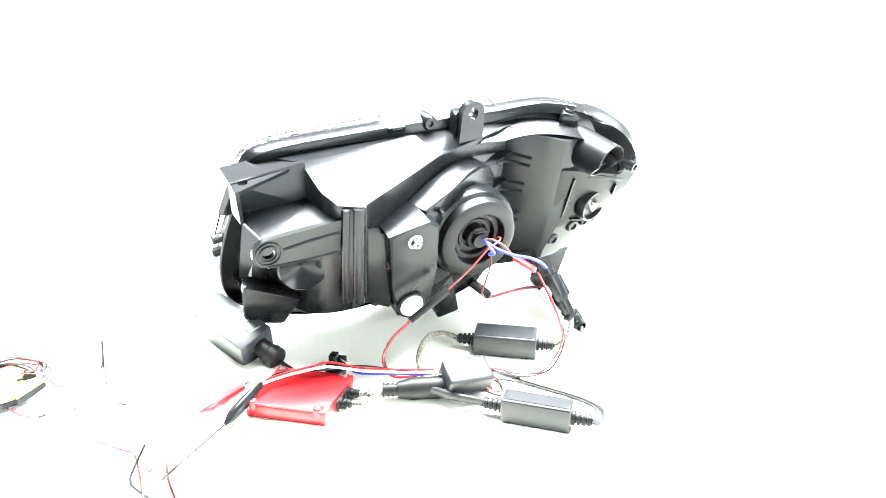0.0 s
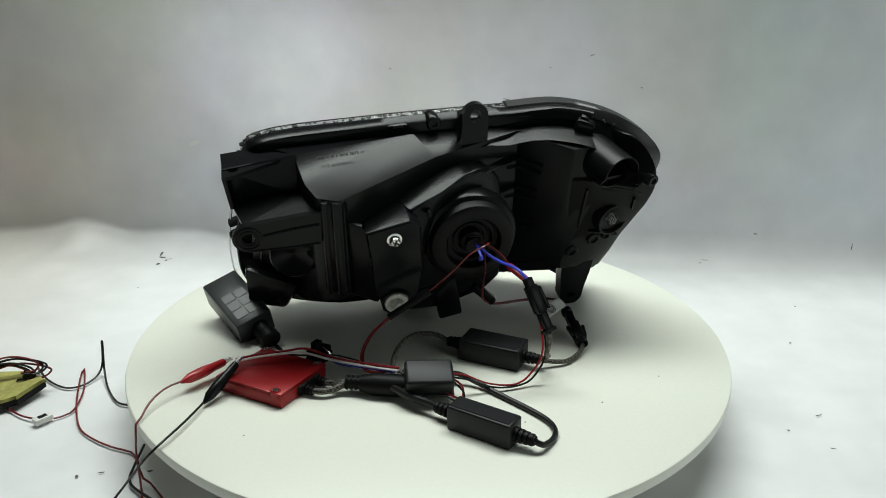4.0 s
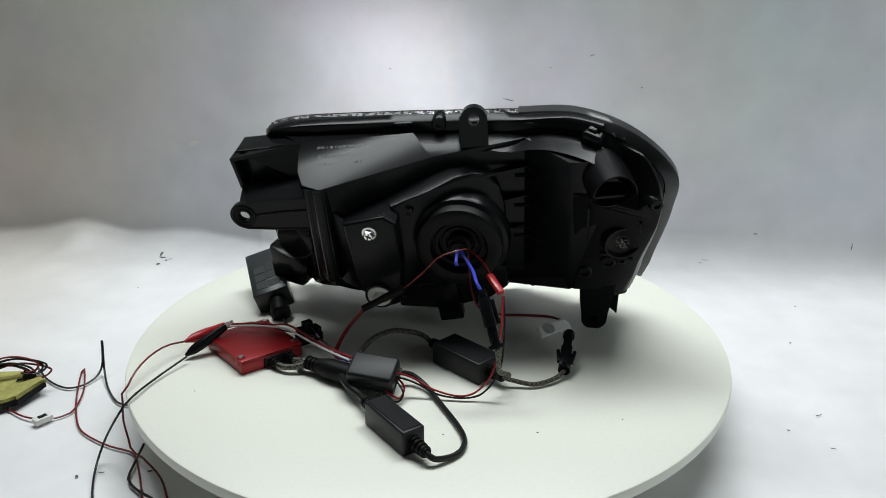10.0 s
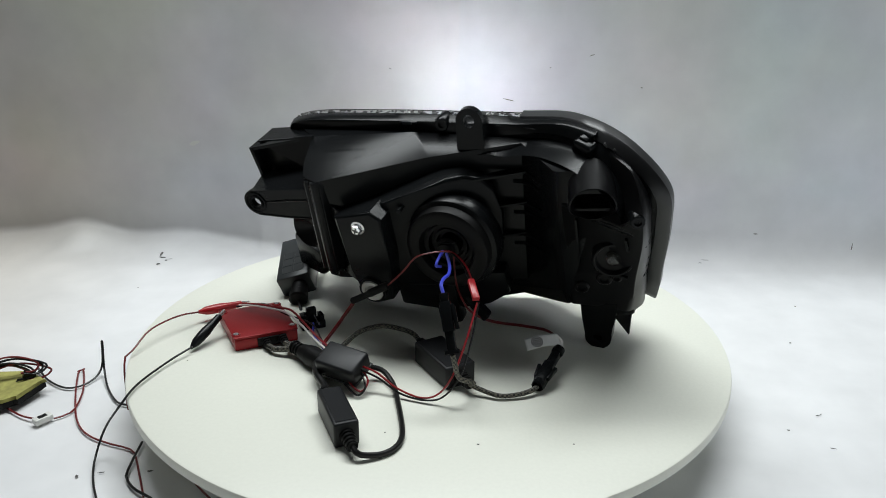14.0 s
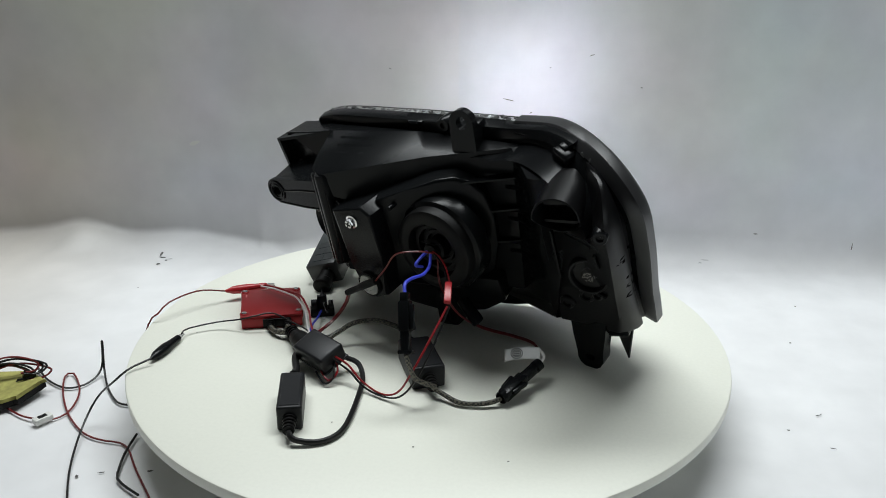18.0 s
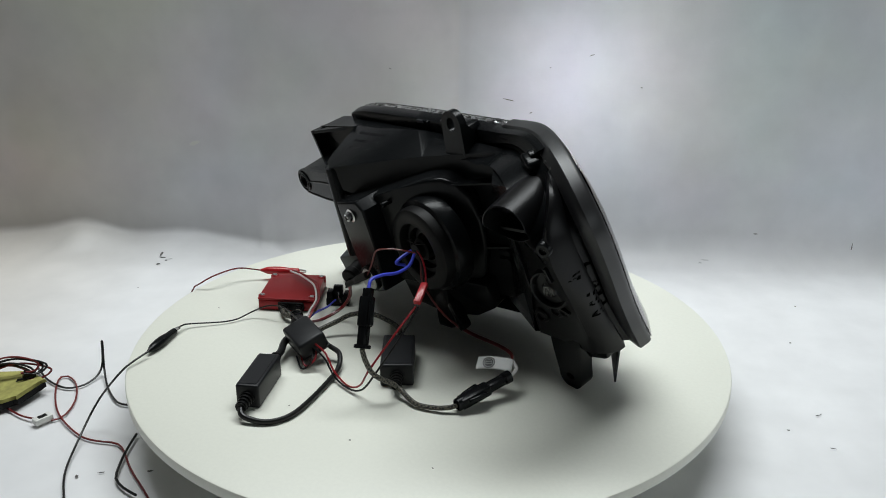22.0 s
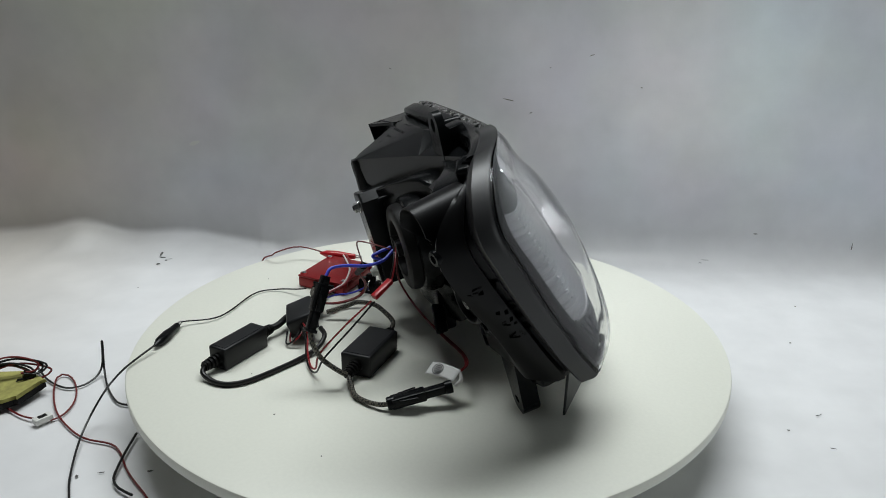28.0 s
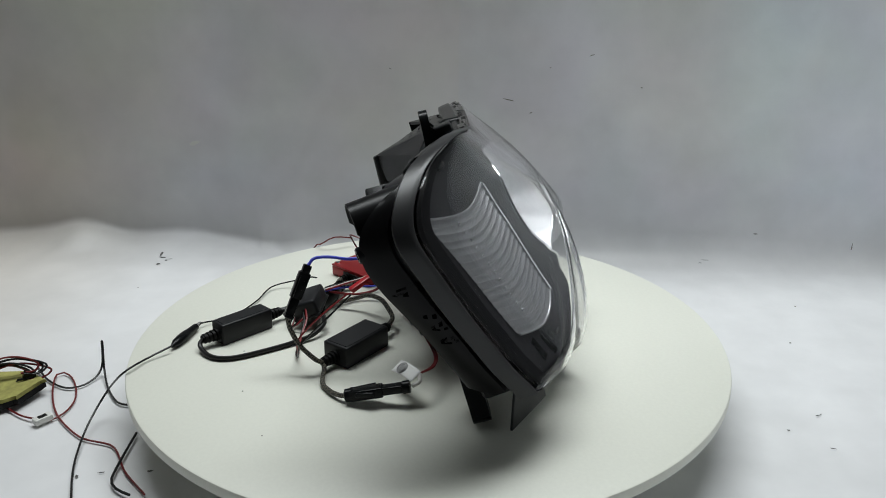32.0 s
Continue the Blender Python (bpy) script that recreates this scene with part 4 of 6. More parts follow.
def build_ballast():
    t = on_table(thing("ballast", "red anodised slim lamp ballast with screwed lid", "ballast"))
    a, b = Vector((0.0635, 0.0315, 0)).normalized(), Vector((-0.0395, 0.0695, 0)).normalized()
    m = Matrix((a, b, Vector((0, 0, 1)))).transposed().to_4x4()
    m.translation = Vector((-0.2095, -0.0135, 0.0))
    bm = bmesh.new()
    block(bm, (0.074, 0.084, 0.0145), m @ pose(0, 0, 0.0073), 0.002, 2)
    part("body", bm, REDMETAL, t)
    bm = bmesh.new()
    block(bm, (0.0745, 0.0840, 0.0026), m @ pose(0, 0.0, 0.0157), 0.0008, 2)
    lid = part("lid", bm, REDMETAL, t)
    for sx, sy in ((-1, -1), (1, -1), (1, 1), (-1, 1)):
        bm = bmesh.new()
        lathe(bm, [(0.0055, -0.006), (0.0055, 0.0018), (0.0045, 0.0026), (0.0035, 0.0026)], m @ pose(sx * 0.033, sy * 0.034 + 0.001, 0.0155), 18)
        ear = part("screw_ear", bm, REDMETAL, lid)
        bm = bmesh.new()
        lathe(bm, [(0.0034, 0.001), (0.0034, 0.0028), (0.0028, 0.0034), (0.0005, 0.0034)], m @ pose(sx * 0.033, sy * 0.034 + 0.001, 0.0155), 12)
        part("screw", bm, STEEL, lid, "small zinc screw")
    bm = bmesh.new()
    block(bm, (0.034, 0.003, 0.011), m @ pose(0.006, -0.0425, 0.0072), 0.001)
    part("socket_plate", bm, RUBBER, t)
    for k, x in enumerate((-0.002, 0.018)):
        at = m @ Vector((x, -0.043, 0.007))
        bm = bmesh.new()
        boot(bm, at, -b, 0.0052, 0.013, 3)
        part("strain_relief", bm, RUBBER, t)
        bm = bmesh.new()
        wire(bm, [at - b * 0.012, at - b * 0.022 + a * 0.004, Vector((-0.165 + 0.004 * k, -0.072 + 0.006 * k, 0.008)), Vector((-0.147, -0.074, 0.012))], 0.0035)
        part("braided_cable", bm, BRAID, t, "black and white braided cable")
    bm = bmesh.new()
    tube(bm, [(-0.150, -0.073, 0.012), (-0.140, -0.082, 0.012), (-0.1395, -0.0825, 0.012), (-0.128, -0.092, 0.012), (-0.1275, -0.0925, 0.012), (-0.098, -0.118, 0.012)], lambda s: 0.0065 if s < 0.25 else 0.0085 if s < 0.5 else 0.0118, 20)
    plug = part("plug", bm, RUBBER, t, "black round high-voltage plug")
    for k in range(4):
        p = Vector((-0.150, -0.073, 0.012)).lerp(Vector((-0.139, -0.083, 0.012)), k / 3)
        bm = bmesh.new()
        lathe(bm, [(0.006, -0.001), (0.0078, -0.001), (0.0078, 0.001), (0.006, 0.001)], frame_of(p, (0.7, -0.7, 0)), 18)
        part("rib", bm, RUBBER, plug)


def long_box(name, label, centre, along, size):
    t = on_table(thing(name, label, "electronics box", "cable boxes"))
    a = Vector(along).normalized()
    m = frame_of((centre[0], centre[1], size[2] / 2), a)
    bm = bmesh.new()
    block(bm, (size[1], size[2], size[0]), m, 0.0022, 3)
    part("body", bm, SATIN, t)
    bm = bmesh.new()
    block(bm, (size[1] - 0.006, 0.0008, size[0] - 0.007), m @ pose(0, size[2] / 2 + 0.0002, 0), 0.0003, 1)
    part("lid", bm, SATIN, t)
    ends = []
    for s in (-1, 1):
        at = m @ Vector((0, -0.001, s * size[0] / 2))
        bm = bmesh.new()
        boot(bm, at, a * s, 0.0068, 0.020, 4)
        part("strain_relief", bm, RUBBER, t)
        ends.append(at + a * s * 0.019)
    return t, ends


def build_boxes():
    t, (back, front) = long_box("decoder_box", "black plastic cable decoder box with ribbed strain reliefs", (-0.0765, -0.2135), (0.028, -0.062, 0), (0.069, 0.0245, 0.026))
    bm = bmesh.new()
    wire(bm, [front, front + Vector((0.004, -0.004, -0.003)), (-0.044, -0.2660, 0.006), (-0.030, -0.2610, 0.0036), (-0.019, -0.2520, 0.0032), (-0.0129, -0.2363, 0.0032), (-0.0142, -0.2123, 0.0032), (-0.0226, -0.1698, 0.0034), (-0.0304, -0.1400, 0.006), (-0.0433, -0.122, 0.012), (-0.060, -0.118, 0.015)], 0.0029, 10, 10)
    part("cable", bm, BLACK_WIRE, t, "glossy black looped cable")
    bm = bmesh.new()
    wire(bm, [back, back + Vector((-0.004, 0.012, 0.0)), (-0.113, -0.134, 0.014), (-0.118, -0.110, 0.014), (-0.124, -0.086, 0.013)], 0.0042, 8, 10)
    part("cable", bm, BLACK_WIRE, t, "glossy black cable")
    t, (back, front) = long_box("decoder_box", "black plastic cable decoder box with braided leads", (0.0215, -0.099), (0.038, -0.060, 0), (0.072, 0.036, 0.0255))
    bm = bmesh.new()
    wire(bm, [back, back + Vector((-0.010, 0.010, 0.006)), (-0.034, -0.043, 0.024), (-0.054, -0.046, 0.028), (-0.076, -0.056, 0.026), (-0.090, -0.066, 0.018), (-0.104, -0.086, 0.010)], 0.0029, 8, 10)
    part("braided_cable", bm, BRAID, t, "black and white braided cable")
    bm = bmesh.new()
    wire(bm, [front, (0.060, -0.147, 0.008), (0.081, -0.154, 0.0045), (0.100, -0.151, 0.0045), (0.114, -0.145, 0.006), (0.1215, -0.139, 0.008)], 0.0026, 8, 10)
    part("braided_cable", bm, BRAID, t, "black and white braided cable")
    bm = bmesh.new()
    wire(bm, [front, front + Vector((0.003, -0.010, 0.008)), (0.040, -0.168, 0.032), (0.036, -0.176, 0.050), (0.0335, -0.178, 0.064)], 0.0027, 8, 10)
    part("braided_cable", bm, BRAID, t, "black and white braided cable")
    # upright plug pair that hangs on the leads
    p0, p1 = Vector((0.0335, -0.178, 0.064)), Vector((0.023, -0.1505, 0.117))
    m = frame_of((p0 + p1) / 2, p1 - p0, (0, -1, 0))
    n = (p1 - p0).length
    bm = bmesh.new()
    block(bm, (0.0115, 0.0125, n * 0.50), m @ pose(0, 0, n * 0.12), 0.0015)
    block(bm, (0.009, 0.0095, n * 0.36), m @ pose(0, 0, -n * 0.30), 0.0012)
    block(bm, (0.0085, 0.0085, n * 0.16), m @ pose(0, 0, n * 0.43), 0.001)
    plug = part("inline_plug", bm, BLACK, t, "black inline plug pair")
    bm = bmesh.new()
    block(bm, (0.004, 0.006, n * 0.42), m @ pose(-0.008, 0.002, n * 0.10, 0, 3, 0), 0.001)
    part("latch", bm, BLACK, plug)
    bm = bmesh.new()
    block(bm, (0.015, 0.010, 0.004), m @ pose(0, 0, -n * 0.46), 0.001)
    part("collar", bm, BLACK, plug)
    # plug that lies on the table, with its paper tag
    p0, p1 = Vector((0.1215, -0.139, 0.0085)), Vector((0.1485, -0.080, 0.021))
    m = frame_of((p0 + p1) / 2, p1 - p0, (0, 0, 1))
    n = (p1 - p0).length
    bm = bmesh.new()
    block(bm, (0.0125, 0.0115, n * 0.54), m @ pose(0, 0, -n * 0.18), 0.0015)
    block(bm, (0.0095, 0.009, n * 0.46), m @ pose(0, 0, n * 0.24), 0.0012)
    plug = part("inline_plug", bm, BLACK, t, "black inline plug lying on the table")
    for x in (-0.008, 0.008):
        bm = bmesh.new()
        block(bm, (0.004, 0.005, n * 0.30), m @ pose(x, 0.002, -n * 0.18, 0, 8 if x > 0 else -8, 0), 0.001)
        part("latch", bm, BLACK, plug)
    bm = bmesh.new()
    for z in (n * 0.45, -n * 0.46):
        bm = bmesh.new()
        lathe(bm, [(0.0055, -0.004), (0.0068, -0.003), (0.0068, 0.004), (0.0055, 0.0045), (0.0005, 0.0045)], m @ pose(0, 0, z), 14)
        part("collar", bm, BLACK, plug)
    bm = bmesh.new()
    wire(bm, [p1 + (p1 - p0).normalized() * 0.003, (0.1515, -0.070, 0.026), (0.146, -0.0675, 0.032)], 0.0022)
    part("wire_end", bm, WHITE_WIRE, t, "white wire end")


def build_tag():
    t = on_table(thing("paper_tag", "curled white paper tag with a round grey stamp on a wire", "paper tag"))
    o, e, f = Vector((0.147, -0.0671, 0.0341)), Vector((-0.0372, -0.0085, -0.004)), Vector((0.0030, -0.0118, -0.0078))
    for name, mat, lift, u0, u1, v0, v1 in (("sheet", PAPER, 0.0, 0, 1, -0.05, 1.0),):
        bm = bmesh.new()
        rows = []
        for j in range(7):
            v = v0 + (v1 - v0) * j / 6
            rows.append([o + e * u + f * v + Vector((0, 0, 0.0018 * math.sin(math.pi * u))) for u in (k / 10 for k in range(11))])
        skin(bm, rows, closed=False, cap=False)
        ob = part(name, bm, mat, t)
        mod = ob.modifiers.new("thickness", "SOLIDIFY")
        mod.thickness = 0.0004
    n = e.cross(f).normalized()
    n = n if n.z > 0 else -n
    c = o + e * 0.66 + f * 0.5 + Vector((0, 0, 0.0017))
    for r in (0.0062, 0.0042):
        bm = bmesh.new()
        ex, ey = e.normalized(), n.cross(e.normalized())
        tube(bm, [c + n * 0.0006 + (ex * math.cos(a) + ey * math.sin(a)) * r for a in (2 * math.pi * k / 24 for k in range(25))], 0.0004, 5)
        part("stamp_ring", bm, INK, t, "grey stamped ring")
    for k in range(3):
        bm = bmesh.new()
        a = c + n * 0.0006 + ey * (0.0022 * (k - 1)) - ex * 0.0028
        slab(bm, [a, a + ex * 0.0056, a + ex * 0.0056 + ey * 0.0009, a + ey * 0.0009], 0.0002)
        part("stamp_bar", bm, INK, t)


def build_module():
    t = on_table(thing("relay_module", "small black relay box with rounded corners lying on a plug", "relay box"))
    a = Vector((0.050, -0.024, -0.003)).normalized()
    m = frame_of((-0.0855, -0.1305, 0.0265), a, (-0.35, -0.25, 1))
    bm = bmesh.new()
    block(bm, (0.033, 0.021, 0.050), m @ pose(0, -0.002, 0), 0.0035, 3)
    part("body", bm, SATIN, t)
    bm = bmesh.new()
    block(bm, (0.035, 0.003, 0.052), m @ pose(0, -0.011, 0), 0.001, 2)
    part("rim", bm, SATIN, t)
    for k, (mat, pts) in enumerate(((RED_WIRE, [(-0.064, -0.139, 0.027), (-0.046, -0.142, 0.020), (-0.026, -0.153, 0.010), (0.000, -0.163, 0.005), (0.019, -0.166, 0.012), (0.034, -0.168, 0.036), (0.047, -0.145, 0.066), (0.0565, -0.116, 0.092)]),
                                    (BLACK_WIRE, [(-0.064, -0.142, 0.024), (-0.044, -0.146, 0.016), (-0.022, -0.157, 0.006), (0.004, -0.166, 0.004), (0.024, -0.168, 0.010), (0.041, -0.166, 0.034), (0.052, -0.140, 0.064), (0.058, -0.113, 0.091)]),
                                    (RED_WIRE, [(-0.064, -0.136, 0.022), (-0.056, -0.148, 0.014), (-0.062, -0.156, 0.006), (-0.072, -0.152, 0.010), (-0.078, -0.146, 0.016)]),
                                    (BLACK_WIRE, [(-0.064, -0.140, 0.020), (-0.058, -0.154, 0.010), (-0.066, -0.160, 0.004), (-0.080, -0.152, 0.012)]))):
        bm = bmesh.new()
        wire(bm, pts, 0.0011, 10, 6)
        part("lead", bm, mat, t, "thin red lead" if mat is RED_WIRE else "thin black lead")
    p0, p1 = Vector((0.0555, -0.1125, 0.0945)), Vector((0.0490, -0.0868, 0.1054))
    m = frame_of((p0 + p1) / 2, p1 - p0)
    bm = bmesh.new()
    block(bm, (0.0075, 0.0055, (p1 - p0).length), m, 0.001)
    part("red_plug", bm, RED_PLASTIC, t, "small red two-pin plug")
    for mat, off in ((RED_WIRE, 0.0015), (BLACK_WIRE, -0.0015)):
        bm = bmesh.new()
        wire(bm, [p1 + Vector((off, 0, 0)), (0.042 + off, -0.078, 0.118), (0.032 + off, -0.070, 0.127), (0.022 + off, -0.064, 0.130)], 0.001, 8, 6)
        part("lead", bm, mat, t)


def build_small_plug():
    t = on_table(thing("small_plug", "small black empty plug housing on the table", "plug"))
    m = pose(-0.1465, 0.004, 0.0, 0, 0, 28)
    bm = bmesh.new()
    block(bm, (0.030, 0.016, 0.010), m @ pose(0, 0, 0.005), 0.001)
    part("base", bm, BLACK, t)
    for x, y, sx, sy, h in ((-0.010, 0, 0.008, 0.014, 0.018), (0.000, 0.003, 0.012, 0.008, 0.024), (0.011, 0, 0.006, 0.014, 0.016)):
        bm = bmesh.new()
        block(bm, (sx, sy, h), m @ pose(x, y, h / 2 + 0.001), 0.001)
        part("shroud", bm, BLACK, t)
    bm = bmesh.new()
    wire(bm, [m @ Vector((0.002, -0.004, 0.018)), m @ Vector((0.003, -0.010, 0.014)), m @ Vector((0.006, -0.014, 0.008))], 0.0014)
    part("contact", bm, STEEL, t)


def build_leads():
    bundle = [(-0.240, 0.016, 0.022), (-0.215, 0.006, 0.0255), (-0.190, -0.004, 0.0265), (-0.171, -0.014, 0.026), (-0.149, -0.037, 0.021), (-0.129, -0.072, 0.024), (-0.108, -0.106, 0.028)]
    for name, label, mat, dx, dz in (("white_lead", "thin white lead laid over the ballast", WHITE_WIRE, 0.0, 0.0), ("red_lead", "thin red lead laid over the ballast", RED_WIRE, 0.003, 0.001)):
        t = on_table(thing(name, label, "wire", "thin leads"))
        bm = bmesh.new()
        wire(bm, [Vector(p) + Vector((dx, dx, dz + (0.002 if dx and i == 3 else 0))) for i, p in enumerate(bundle)], 0.0013, 8, 6)
        part("strand", bm, mat, t)
    t = on_table(thing("blue_lead", "short blue lead beside the plug", "wire", "thin leads"))
    bm = bmesh.new()
    wire(bm, [(-0.143, -0.006, 0.010), (-0.138, -0.030, 0.010), (-0.128, -0.062, 0.018), (-0.110, -0.104, 0.026)], 0.0013, 8, 6)
    part("strand", bm, BLUE_WIRE, t)
    # red twin lead that rises to the sleeve beside the adjuster knob and on to the bulb
    t = on_table(thing("bulb_lead", "twin red and black lead with a heat-shrink sleeve", "wire", "thin leads"))
    for mat, d in ((RED_WIRE, 0.0), (DARKRED, 0.0024)):
        bm = bmesh.new()
        wire(bm, [(-0.110 + d, -0.098, 0.024), (-0.121 + d, -0.060, 0.010), (-0.113 + d, -0.034, 0.016), (-0.099 + d, -0.032, 0.036), (-0.084 + d, -0.050, 0.062)], 0.0012, 8, 6)
        part("strand", bm, mat, t)
    bm = bmesh.new()
    tube(bm, spline([(-0.086, -0.050, 0.061), (-0.070, -0.056, 0.071), (-0.058, -0.061, 0.079), (-0.043, -0.066, 0.088)], 4), lambda s: 0.0038 if s < 0.5 else 0.0046, 12)
    part("sleeve", bm, RUBBER, t, "black heat-shrink sleeve")
    bm = bmesh.new()
    wire(bm, [(-0.043, -0.066, 0.088), (-0.024, -0.082, 0.112), (-0.010, -0.093, 0.132), (0.006, -0.096, 0.139), (0.020, -0.088, 0.138), (0.028, -0.074, 0.132)], 0.0009, 10, 6)
    part("strand", bm, DARKRED, t)
    # blue leads from the bulb to the upright plug
    t = on_table(thing("bulb_lead", "two bright blue leads out of the bulb cover", "wire", "thin leads"))
    for pts in ([(0.018, -0.066, 0.130), (0.014, -0.078, 0.126), (0.012, -0.086, 0.121), (0.016, -0.076, 0.116)],
                [(0.022, -0.066, 0.127), (0.026, -0.082, 0.120), (0.026, -0.104, 0.119), (0.022, -0.126, 0.123), (0.020, -0.142, 0.123), (0.0225, -0.150, 0.117)]):
        bm = bmesh.new()
        wire(bm, pts, 0.0018, 10, 8)
        part("strand", bm, BLUE_WIRE, t)
    # red lead from under the boot to the tag
    t = on_table(thing("side_lead", "dark red lead running under the headlamp to the tag", "wire", "thin leads"))
    for d in (0.0, 0.0022):
        bm = bmesh.new()
        wire(bm, [(0.030, -0.066, 0.125), (0.032, -0.066, 0.098), (0.038, -0.055, 0.072), (0.050, -0.040, 0.046), (0.074, -0.033 + d, 0.031), (0.110, -0.037 + d, 0.028), (0.134, -0.050 + d, 0.030), (0.146, -0.0675, 0.032)], 0.0012, 10, 6)
        part("strand", bm, DARKRED, t)


def clip_parts(t, mat, wire_mat):
    """A crocodile clip along +x: insulated barrel, jaw tip and rivet."""
    bm = bmesh.new()
    rings = []
    for x, hy, hz in ((0.0, 0.0016, 0.0016), (0.004, 0.0030, 0.0030), (0.010, 0.0054, 0.0052), (0.020, 0.0064, 0.0058), (0.029, 0.0064, 0.0058), (0.040, 0.0048, 0.0048), (0.054, 0.0042, 0.0042), (0.0555, 0.003, 0.003)):
        rings.append([Vector((x, hy * math.cos(a), 0.0055 + hz * math.sin(a))) for a in (2 * math.pi * k / 12 for k in range(12))])
    skin(bm, rings)
    part("sleeve", bm, mat, t)
    for s in (-1, 1):
        bm = bmesh.new()
        slab(bm, [(0.051, -0.002, 0.0055 + s * 0.0024), (0.065, -0.0014, 0.0055 + s * 0.0010), (0.065, 0.0014, 0.0055 + s * 0.0010), (0.051, 0.002, 0.0055 + s * 0.0024)], 0.0007)
        part("jaw", bm, STEEL, t, "steel jaw")


build_ballast()
build_boxes()
build_tag()
build_module()
build_small_plug()
build_leads()
RED_CLIP = thing("crocodile_clip", "red insulated crocodile clip biting a lead", "clip", "crocodile clips")
clip_parts(RED_CLIP, RED_PLASTIC, RED_WIRE)
BLACK_CLIP = thing("crocodile_clip", "glossy black insulated crocodile clip with steel jaws", "clip", "crocodile clips")
clip_parts(BLACK_CLIP, BLACK, BLACK_WIRE)


# ---- loose leads: chains of short stiff pieces that follow the lead's line ----
BLACK_LEAD, RED_LEAD, THIN_LEAD, LOOP, STUB = {}, {}, {}, {}, {}
BLACK_LEAD[0] = [(-0.198, -0.210, 0.006), (-0.211, -0.243, 0.006), (-0.224, -0.273, 0.005), (-0.241, -0.276, -0.010), (-0.266, -0.254, -0.040), (-0.288, -0.244, -0.066), (-0.286, -0.317, -0.067)]
BLACK_LEAD[2] = [(-0.214, -0.190, 0.006), (-0.226, -0.224, 0.006), (-0.238, -0.257, 0.005), (-0.252, -0.259, -0.010), (-0.271, -0.249, -0.035), (-0.289, -0.235, -0.060), (-0.295, -0.247, -0.067), (-0.291, -0.317, -0.067)]
BLACK_LEAD[3] = [(-0.223, -0.179, 0.006), (-0.234, -0.218, 0.006), (-0.245, -0.252, 0.005), (-0.264, -0.254, -0.015), (-0.286, -0.239, -0.045), (-0.302, -0.231, -0.066), (-0.306, -0.266, -0.067), (-0.301, -0.317, -0.067)]
BLACK_LEAD[6] = [(-0.241, -0.147, 0.006), (-0.247, -0.181, 0.006), (-0.258, -0.210, 0.005), (-0.269, -0.233, 0.004), (-0.287, -0.227, -0.020), (-0.307, -0.222, -0.050), (-0.319, -0.229, -0.066), (-0.314, -0.266, -0.067), (-0.301, -0.317, -0.067)]
BLACK_LEAD[9] = [(-0.273, -0.089, 0.008), (-0.294, -0.133, 0.004), (-0.306, -0.176, 0.003), (-0.329, -0.169, -0.030), (-0.345, -0.168, -0.062), (-0.337, -0.208, -0.067), (-0.316, -0.266, -0.067), (-0.293, -0.317, -0.067)]
BLACK_LEAD[12] = [(-0.276, -0.057, 0.008), (-0.298, -0.092, 0.004), (-0.313, -0.131, 0.004), (-0.318, -0.163, 0.000), (-0.345, -0.149, -0.040), (-0.352, -0.167, -0.066), (-0.341, -0.199, -0.067), (-0.326, -0.227, -0.067), (-0.298, -0.274, -0.067), (-0.271, -0.317, -0.067)]
BLACK_LEAD[14.5] = [(-0.274, -0.054, 0.008), (-0.292, -0.081, 0.005), (-0.310, -0.131, 0.004), (-0.316, -0.164, 0.000), (-0.345, -0.149, -0.040), (-0.352, -0.167, -0.066), (-0.341, -0.199, -0.067), (-0.327, -0.227, -0.067), (-0.300, -0.274, -0.067), (-0.276, -0.317, -0.067)]
BLACK_LEAD[17.05] = [(-0.276, -0.039, 0.008), (-0.293, -0.059, 0.005), (-0.314, -0.111, 0.004), (-0.321, -0.150, 0.000), (-0.350, -0.143, -0.040), (-0.359, -0.153, -0.065), (-0.342, -0.199, -0.067), (-0.326, -0.227, -0.067), (-0.300, -0.274, -0.067), (-0.276, -0.317, -0.067)]
BLACK_LEAD[17.2] = [(-0.285, -0.051, 0.008), (-0.305, -0.101, 0.004), (-0.322, -0.139, 0.002), (-0.353, -0.122, -0.040), (-0.360, -0.153, -0.065), (-0.345, -0.199, -0.067), (-0.331, -0.227, -0.067), (-0.308, -0.274, -0.067), (-0.286, -0.317, -0.067)]
BLACK_LEAD[17.4] = [(-0.306, -0.085, 0.008), (-0.321, -0.107, 0.004), (-0.334, -0.124, 0.000), (-0.371, -0.098, -0.040), (-0.385, -0.124, -0.060), (-0.377, -0.175, -0.067), (-0.359, -0.227, -0.067), (-0.338, -0.274, -0.067), (-0.318, -0.317, -0.067)]
BLACK_LEAD[18] = [(-0.312, -0.082, 0.008), (-0.331, -0.097, 0.004), (-0.340, -0.114, 0.000), (-0.378, -0.086, -0.040), (-0.385, -0.118, -0.060), (-0.374, -0.175, -0.067), (-0.355, -0.227, -0.067), (-0.335, -0.274, -0.067), (-0.315, -0.317, -0.067)]
BLACK_LEAD[22] = [(-0.321, -0.065, 0.008), (-0.335, -0.088, 0.004), (-0.342, -0.109, 0.000), (-0.374, -0.095, -0.040), (-0.382, -0.132, -0.062), (-0.375, -0.185, -0.067), (-0.358, -0.227, -0.067), (-0.336, -0.274, -0.067), (-0.315, -0.317, -0.067)]
